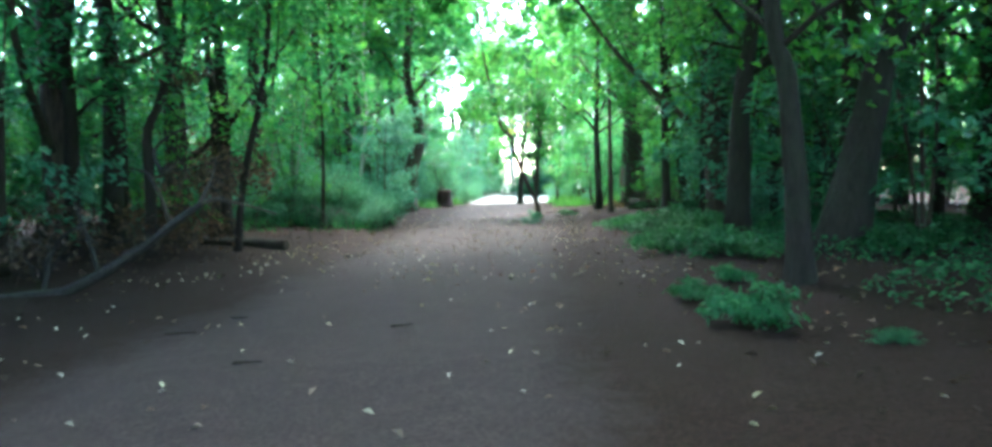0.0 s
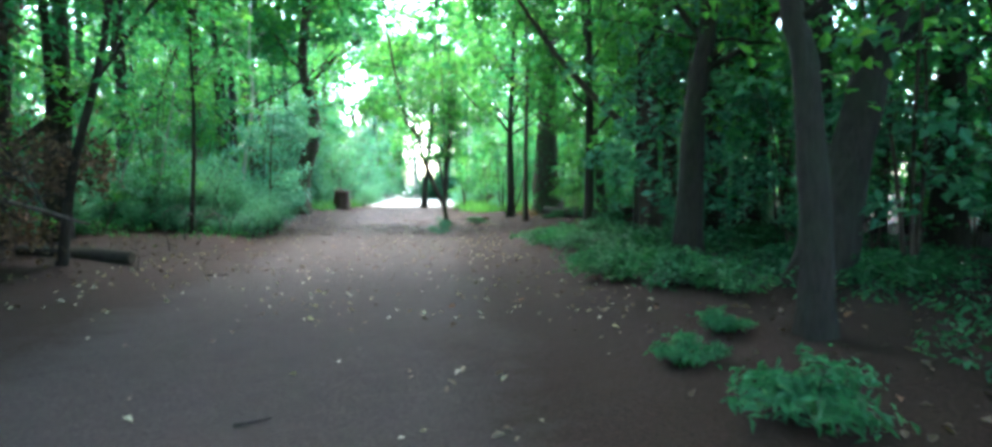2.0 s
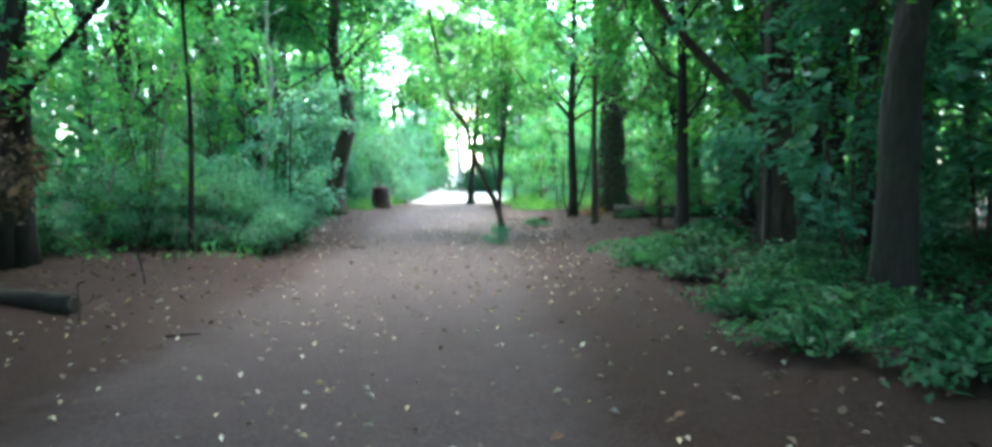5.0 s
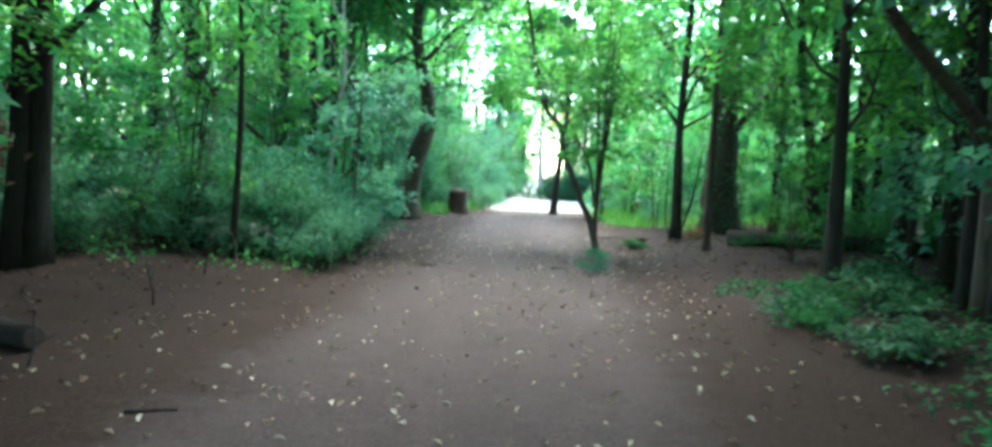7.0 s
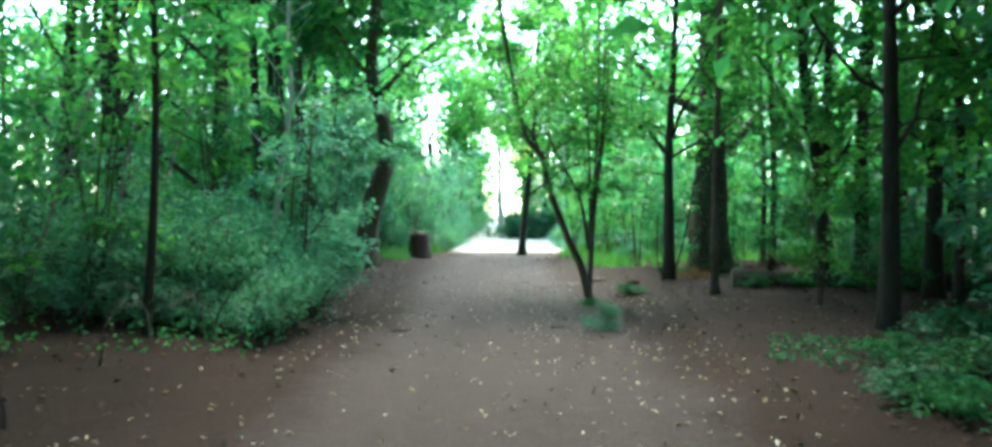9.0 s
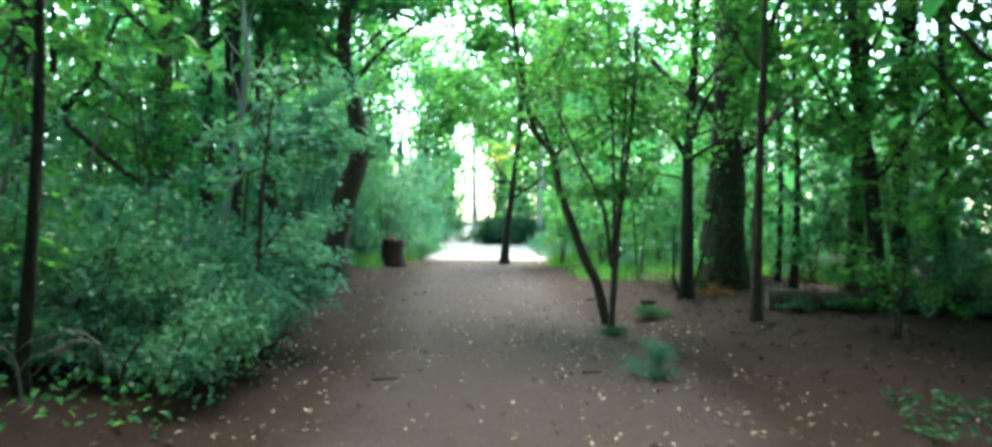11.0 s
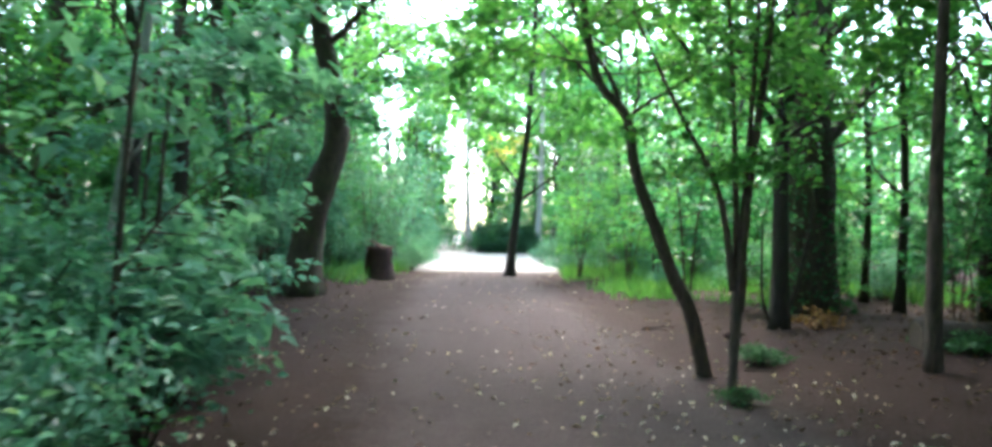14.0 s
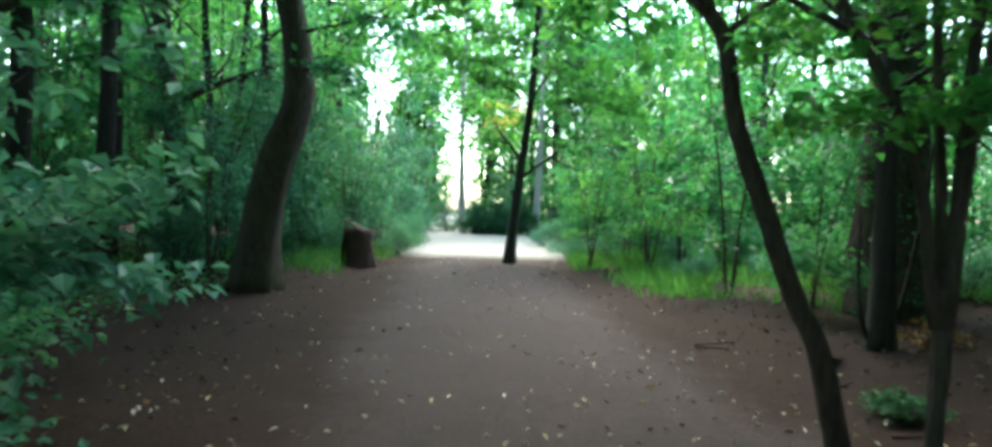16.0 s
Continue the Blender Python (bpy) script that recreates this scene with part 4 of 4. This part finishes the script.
# the big forked bough that lies dead beside the path
def dead_bough():
    g = np.random.default_rng(4)
    root = new("fallen_bough")
    root.location = (-4.6, 8.6, 0.0)
    o = np.array((-4.6, 8.6, 0.0))
    main = spline([np.array(p) - o for p in ((-5.6, 8.0, 0.04), (-5.05, 8.4, 0.06), (-4.8, 8.5, 0.12), (-4.3, 8.9, 0.47), (-3.8, 9.0, 0.84), (-3.55, 9.1, 1.02))], 22)
    smooth(part("stem", tube(main, np.linspace(0.078, 0.038, 22), 9, 0.14, g), DEADWOOD, root))
    arms = (((-3.57, 9.1, 1.0), (-3.38, 9.1, 1.08), (-3.04, 9.1, 1.0), (-2.64, 9.1, 0.87)), ((-5.15, 8.5, 0.08), (-5.18, 8.7, 0.47), (-5.06, 8.8, 0.71), (-4.78, 8.9, 0.88)),
            ((-3.9, 9.0, 0.8), (-4.05, 9.1, 1.15), (-4.18, 9.2, 1.34), (-4.01, 9.2, 1.41), (-3.85, 9.2, 1.55), (-3.75, 9.2, 1.44), (-3.82, 9.1, 1.21)),
            ((-4.12, 9.15, 1.25), (-4.28, 9.25, 1.42), (-4.5, 9.3, 1.5)), ((-3.6, 9.1, 0.98), (-3.48, 9.3, 1.35), (-3.42, 9.3, 1.6)), ((-4.05, 9.2, 1.4), (-4.19, 9.3, 1.68), (-4.04, 9.4, 1.88), (-3.72, 9.5, 2.03)),
            ((-4.6, 8.65, 0.25), (-4.95, 9.1, 0.6), (-5.3, 9.4, 1.1)))
    for pts in arms:
        line = spline([np.array(p) - o for p in pts], 12)
        smooth(part("arm", tube(line, np.linspace(0.032, 0.01, 12), 7, 0.14, g), BARK_BROWN if pts[0][0] > -4.0 else DEADWOOD, root))
        for _ in range(3):
            j = g.integers(4, 11)
            tl, te = branch(line[j], g.normal(0, 1, 3) + (0, 0, 0.4), 0.5, g, 0.0, 5)
            smooth(part("twig", tube(tl, np.linspace(0.011, 0.004, 5), 5), DEADWOOD, root))
    tagged(root, "bare grey fallen bough with crooked arms beside the path", "fallen branch")


dead_bough()

# trees behind the dead bough, with withered brown foliage
tree("tree", rise(-7.9, 13.0, [(0.05, 0, 1.0), (0.2, 0, 2.5), (0.5, 0, 3.8), (0.9, 0, 7.0), (0.8, 0, 11.0)]), 0.14, 51, "dark tree with a leaning fork in the shade", BARK_DARK, LEAF, limbs=6, limb_from=0.3, limb_len=2.8, leaf=0.13,
     low=((2.6, 2.4, 2.0, 160, 0.12), (3.2, -1.0, 1.8, 160, 0.12)))
tree("tree", rise(-5.7, 12.1, [(0.05, 0, 1.0), (0.05, 0, 2.0), (0.27, 0, 2.45), (0.5, 0, 3.3), (0.38, 0, 4.2), (0.6, 0, 8.0)]), 0.1, 52, "crooked dark tree with a bend in its trunk", BARK_DARK, LEAF, limbs=5, limb_from=0.5, limb_len=2.4, leaf=0.13, sides=9)


def withered(x, y, z, w, h, seed, n):
    """A broken branch end whose leaves have died and hang brown."""
    g = np.random.default_rng(seed)
    root = new("withered_branch")
    root.location = (x, y, 0)
    line, d = branch((-w * 0.7, 0.1, max(0.0, z - 0.25 * h)), (1, 0.05, 0.1), w * 1.3, g, 0.1, 7)
    smooth(part("stem", tube(line, np.linspace(0.025, 0.008, 7), 6), DEADWOOD, root))
    q = []
    for j in range(1, 7):
        for _ in range(4):
            a = g.random() * 6.28
            tl, te = branch(line[j], (math.cos(a), math.sin(a) * 0.6, -0.3), 0.3 + 0.4 * h * g.random(), g, -0.4, 4)
            part("twig", tube(tl, np.linspace(0.006, 0.003, 4), 4), DEADWOOD, root)
            q.append(tl[-1] + g.normal(0, 0.11, (n // 24, 3)) * (1, 1, h * 1.1))
    part("foliage", leaves(np.vstack(q), 0.1, g, 0.9), LEAF_DEAD, root)
    tagged(root, "broken branch with withered brown leaves", "branch", "withered branches")


BRASH = mound("brushwood_heap", 1.6, 0.8, 140, "heap of dark dead brushwood with few withered leaves", LEAF_DEAD, count=260, leaf=0.09, bark=DEADWOOD, category="brushwood", group="brushwood heaps")
for i, (x, y, s) in enumerate(((-5.9, 9.6, 1.0), (-5.5, 11.2, 0.9), (-6.7, 11.5, 1.2), (-6.9, 8.4, 1.1), (-7.6, 10.2, 1.3), (-5.9, 13.6, 0.9), (-7.0, 14.4, 1.1))):
    if i == 0:
        BRASH.matrix_basis = at(x, y, 0.4, s)
    else:
        copy_thing(BRASH, at(x, y, i * 1.7, s))
for i, (x, y, s) in enumerate(((5.3, 25.1, 0.7), (6.3, 24.6, 0.8), (7.4, 24.4, 0.9), (8.5, 23.9, 0.9))):
    copy_thing(BRASH, at(x, y, i * 1.3 + 0.5, s))
withered(-4.9, 12.6, 1.9, 0.85, 1.5, 1, 1100)
withered(-5.5, 12.9, 1.2, 0.7, 1.2, 3, 500)
withered(-5.15, 12.15, 3.35, 0.2, 0.45, 2, 200)

# withered orange leaves at the foot of the thick tree
mound("withered_bracken", 1.0, 0.35, 131, "orange withered bracken at the foot of a tree", leaf_mat("orange_bracken", (0.12, 0.06, 0.025), (0.22, 0.115, 0.045), (0.34, 0.2, 0.08), 0.7, 0.3), count=260, leaf=0.09, category="bracken").matrix_basis = at(4.25, 26.75, 0.0, 0.75)
# dark bushes stand in for the shaded hollow under trees beyond the clearing
SHADE_BUSH = mound("hedge_bush", 1.7, 1.55, 132, "dark dense bush built for the shade beyond the clearing", LEAF_DARK, count=2400, leaf=0.14, group="hedge beyond the clearing")
for i, (x, y) in enumerate(((1.9, 60.0), (2.9, 60.3), (3.9, 60.1), (4.9, 60.4), (2.4, 61.3), (3.5, 61.5), (4.6, 61.4))):
    if i == 0:
        SHADE_BUSH.matrix_basis = at(x, y, i * 1.3)
    else:
        copy_thing(SHADE_BUSH, at(x, y, i * 1.3))


# sticks on the path
for i, (x, y, a, ln) in enumerate(((1.82, 27.3, 0.42, 1.1), (0.25, 20.1, 0.1, 0.22), (-1.85, 19.75, 0.5, 0.25), (1.75, 27.1, 0.2, 0.4), (-2.7, 6.25, 0.1, 0.25), (-0.85, 6.3, 0.1, 0.2), (-1.75, 5.2, 0.3, 0.2), (-2.4, 6.9, 0.2, 0.15), (2.4, 25.4, 0.9, 0.4), (2.7, 11.0, -0.9, 1.2), (-2.6, 12.5, 0.3, 0.3), (-3.2, 14.6, 1.9, 0.4), (1.9, 24.0, 0.2, 0.35))):
    g = np.random.default_rng(200 + i)
    line, d = branch((0, 0, 0.012), (math.cos(a), math.sin(a), 0), ln, g, 0.0, 6)
    line[:, 2] = 0.014
    st = smooth(part("stick", tube(line, np.linspace(0.013, 0.006, 6), 6, 0.1, g), BARK_DARK))
    st.location = (x, y, height_at(x, y))
    tagged(st, "thin dark broken stick lying on the path", "stick", "sticks on the path")

# arched bare stems hanging out of the bank
for i, (x, y, a, ln) in enumerate(((-3.9, 18.9, -2.2, 0.9), (-3.7, 18.7, -2.6, 0.8), (-4.3, 18.4, -1.9, 0.8), (-3.4, 19.1, -1.6, 0.7), (-4.5, 18.9, -2.4, 1.0), (-3.2, 19.4, -1.2, 0.6))):
    g = np.random.default_rng(260 + i)
    root = new("arched_stem")
    root.location = (x, y, height_at(x, y))
    c, s = math.cos(a), math.sin(a)
    line = spline([(0, 0, -0.05), (0.12 * ln * c, 0.12 * ln * s, 0.45 * ln), (0.45 * ln * c, 0.45 * ln * s, 0.62 * ln), (0.8 * ln * c, 0.8 * ln * s, 0.3 * ln)], 12)
    smooth(part("stem", tube(line, np.linspace(0.013, 0.006, 12), 6, 0.1, g), PALEWOOD, root))
    for j in (5, 8):
        tl, te = branch(line[j], (c + g.normal() * 0.5, s + g.normal() * 0.5, -0.3), 0.3 * ln, g, 0.0, 5)
        smooth(part("twig", tube(tl, np.linspace(0.007, 0.003, 5), 5), PALEWOOD, root))
    tagged(root, "pale bare arched stem hanging out of the bank", "stem", "arched bare stems")

# pale bare stems leaning in the bank
for i, pts in enumerate((((-6.75, 20.0), (0, 0, -0.05), (0.2, 0, 0.55), (0.58, 0, 1.85), (0.9, 0.1, 3.0)), ((-5.75, 20.2), (0, 0, -0.05), (0.16, 0, 1.2), (0.36, 0, 2.4), (0.55, 0.1, 3.6)), ((-6.3, 23.4), (0, 0, -0.05), (-0.1, 0, 1.2), (0.12, 0, 2.3), (0.5, 0, 3.4)))):
    g = np.random.default_rng(280 + i)
    root = new("leaning_stem")
    root.location = (*pts[0], height_at(*pts[0]))
    line = spline(pts[1:], 14)
    smooth(part("stem", tube(line, np.linspace(0.032, 0.014, 14), 7, 0.1, g), PALEWOOD, root))
    for j in (6, 8, 10, 12):
        tl, te = branch(line[j], (g.normal(), g.normal(), 0.5), 0.5, g, 0.1, 5)
        smooth(part("twig", tube(tl, np.linspace(0.011, 0.004, 5), 5), PALEWOOD, root))
    tagged(root, "pale bare stem leaning among the bushes", "stem", "leaning bare stems")

# bare thin shoots beside the path
for i, (x, y, h) in enumerate(((-3.95, 15.4, 0.7), (-3.7, 13.2, 0.55), (-4.2, 17.1, 0.6), (-3.4, 18.3, 0.7), (-3.7, 18.5, 0.8), (-3.1, 18.9, 0.5), (-4.1, 10.3, 0.6))):
    g = np.random.default_rng(230 + i)
    root = new("bare_shoot")
    root.location = (x, y, height_at(x, y) - 0.03)
    line, d = branch((0, 0, 0), (0.2 * g.normal(), 0.2 * g.normal(), 1), h, g, 0.3, 6)
    smooth(part("stem", tube(line, np.linspace(0.012, 0.004, 6), 5), DEADWOOD, root))
    for j in (2, 3, 4):
        tl, te = branch(line[j], (g.normal(), g.normal(), 0.6), h * 0.35, g, 0.1, 4)
        part("twig", tube(tl, np.linspace(0.006, 0.002, 4), 4), DEADWOOD, root)
    tagged(root, "bare thin woody shoot standing in the leaf mould", "shoot", "bare shoots beside the path")


# ---- ground cover: too many to count ----
def ground_leaves(name, spots, size, material, seed, label, category, lift=0.012, droop=0.14, narrow=0.62):
    g = np.random.default_rng(seed)
    pts = np.array([(x, y, height_at(x, y) + lift + h) for x, y, h in spots])
    ob = part(name, leaves(pts, size, g, droop, narrow), material)
    return tagged(ob, label, category, kind="stuff")


g = np.random.default_rng(300)
spots = []
for _ in range(280):
    spots.append((0.9 + 0.95 * g.normal(), 21.4 + 2.6 * g.normal(), 0.0))
while len(spots) < 1750:
    y = 1 + 41 * g.random()
    x = path_mid(y) + path_half(y) * 1.15 * (2 * g.random() - 1)
    keep = 0.25 + 0.75 * max(0.0, noise.noise((x * 0.6, y * 0.5, 9.0)) + 0.35)
    keep *= 1.5 if 9 < y < 27 else 0.35
    if g.random() < keep * 0.7:
        spots.append((x, y, 0.0))
ground_leaves("fallen_leaves", spots, 0.06, LITTER, 301, "pale dry fallen leaves scattered over the path", "fallen leaves", narrow=0.48)
spots = []
while len(spots) < 9000:
    y = -1 + 43 * g.random()
    x = -9 + 18 * g.random()
    off = abs(x - path_mid(y)) - path_half(y)
    if off > -0.5 and g.random() < 0.35 + 0.4 * off or off > -2.2 and g.random() < 0.045:
        spots.append((x, y, 0.0))
ground_leaves("leaf_litter", spots, 0.075, LEAF_DEAD, 302, "brown dead leaves covering the ground under the trees", "leaf litter", droop=0.3)
spots = []
while len(spots) < 9000:
    y = 3 + 16 * g.random()
    x = 2.3 + 7.5 * g.random()
    patch = noise.noise((x * 0.55, y * 0.55, 5.0))
    if x - path_mid(y) > path_half(y) + 0.2 - 0.3 * patch and patch > 0.02 - 0.03 * (x - 3):
        spots.append((x, y, 0.22 * g.random() * min(1.0, 0.3 + 2 * max(0.0, patch))))
ground_leaves("ground_ivy", spots, 0.075, LEAF_DARK, 303, "dark ivy and low plants covering the shaded ground", "ground cover", droop=0.4)
spots = []
while len(spots) < 9000:
    y = 9 + 34 * g.random()
    x = -3 - 7 * g.random()
    patch = noise.noise((x * 0.5, y * 0.5, 15.0))
    if path_mid(y) - x > path_half(y) + (1.3 if 22.5 < y < 34 else 0.2) - 0.3 * patch and y > 17.6 + 0.8 * patch and patch > -0.25:
        spots.append((x, y, 0.3 * g.random() ** 1.5))
ground_leaves("ground_plants", spots, 0.08, LEAF, 304, "low green plants covering the bank", "ground cover", droop=0.4)


def far_woods():
    """The edge of the wood all around, far off: trunks and layered foliage with gaps."""
    g = np.random.default_rng(320)
    pts, bits = [], []
    for i in range(520):
        a = g.random() * 2 * math.pi
        r = 1.0 + 0.35 * g.random()
        x, y = 1.0 + 27 * r * math.cos(a), 26 + 50 * r * math.sin(a)
        z = height_at(x, y)
        if (y > 20 or i % 2) and not open_view(x, y):
            bits.append(tube(np.array([(x, y, z - 0.3), (x + 0.3 * g.normal(), y, z + 5), (x + 0.5 * g.normal(), y, z + 11)]), (0.2, 0.15, 0.06), 6))
        ahead = y > 58
        for _ in range(34 if ahead else 20 if y > 10 else 5):
            c = np.array((x + 2.0 * g.normal(), y + 2.0 * g.normal(), z + 0.6 + (16 if ahead else 11) * g.random()))
            if open_view(c[0], c[1]) and c[2] < 12 or sky_gap(c[0], c[1]) and c[2] > 7.5:
                continue
            pts.append(spray(c, (g.normal(), g.normal(), 0), 2.6, 15, g, 0.1))
    tagged(part("far_trunks", join(bits), BARK_DARK), "dark trunks of the distant wood", "woods", kind="stuff")
    tagged(part("far_woods", leaves(np.vstack(pts), 0.5, g, 0.5), LEAF_SUN), "green foliage of the distant wood", "woods", kind="stuff")


far_woods()


def grass():
    g = np.random.default_rng(310)
    v, f = [], []
    while len(f) < 11000:
        y = 29.5 + 14 * g.random()
        x = 2.4 + 9 * g.random() if g.random() < 0.75 else -7 + 5 * g.random()
        off = abs(x - path_mid(y)) - path_half(y)
        if off < 0.1 + 0.5 * g.random() or noise.noise((x * 0.5, y * 0.5, 21.0)) < 0.25 - 0.1 * (y - 29.5) + (0.35 if x < 0 else 0.0):
            continue
        z = height_at(x, y) - 0.02
        h, a = 0.18 + 0.3 * g.random(), g.random() * 6.28
        w, lx, ly = 0.012 + 0.012 * g.random(), 0.2 * g.normal() * h * 2, 0.2 * g.normal() * h * 2
        n = len(v)
        v += [(x - w * math.cos(a), y - w * math.sin(a), z), (x + w * math.cos(a), y + w * math.sin(a), z), (x + lx, y + ly, z + h)]
        f.append((n, n + 1, n + 2))
    tagged(part("grass", (v, f), GRASS), "bright green grass on the ground beyond the trees", "grass", kind="stuff")


grass()
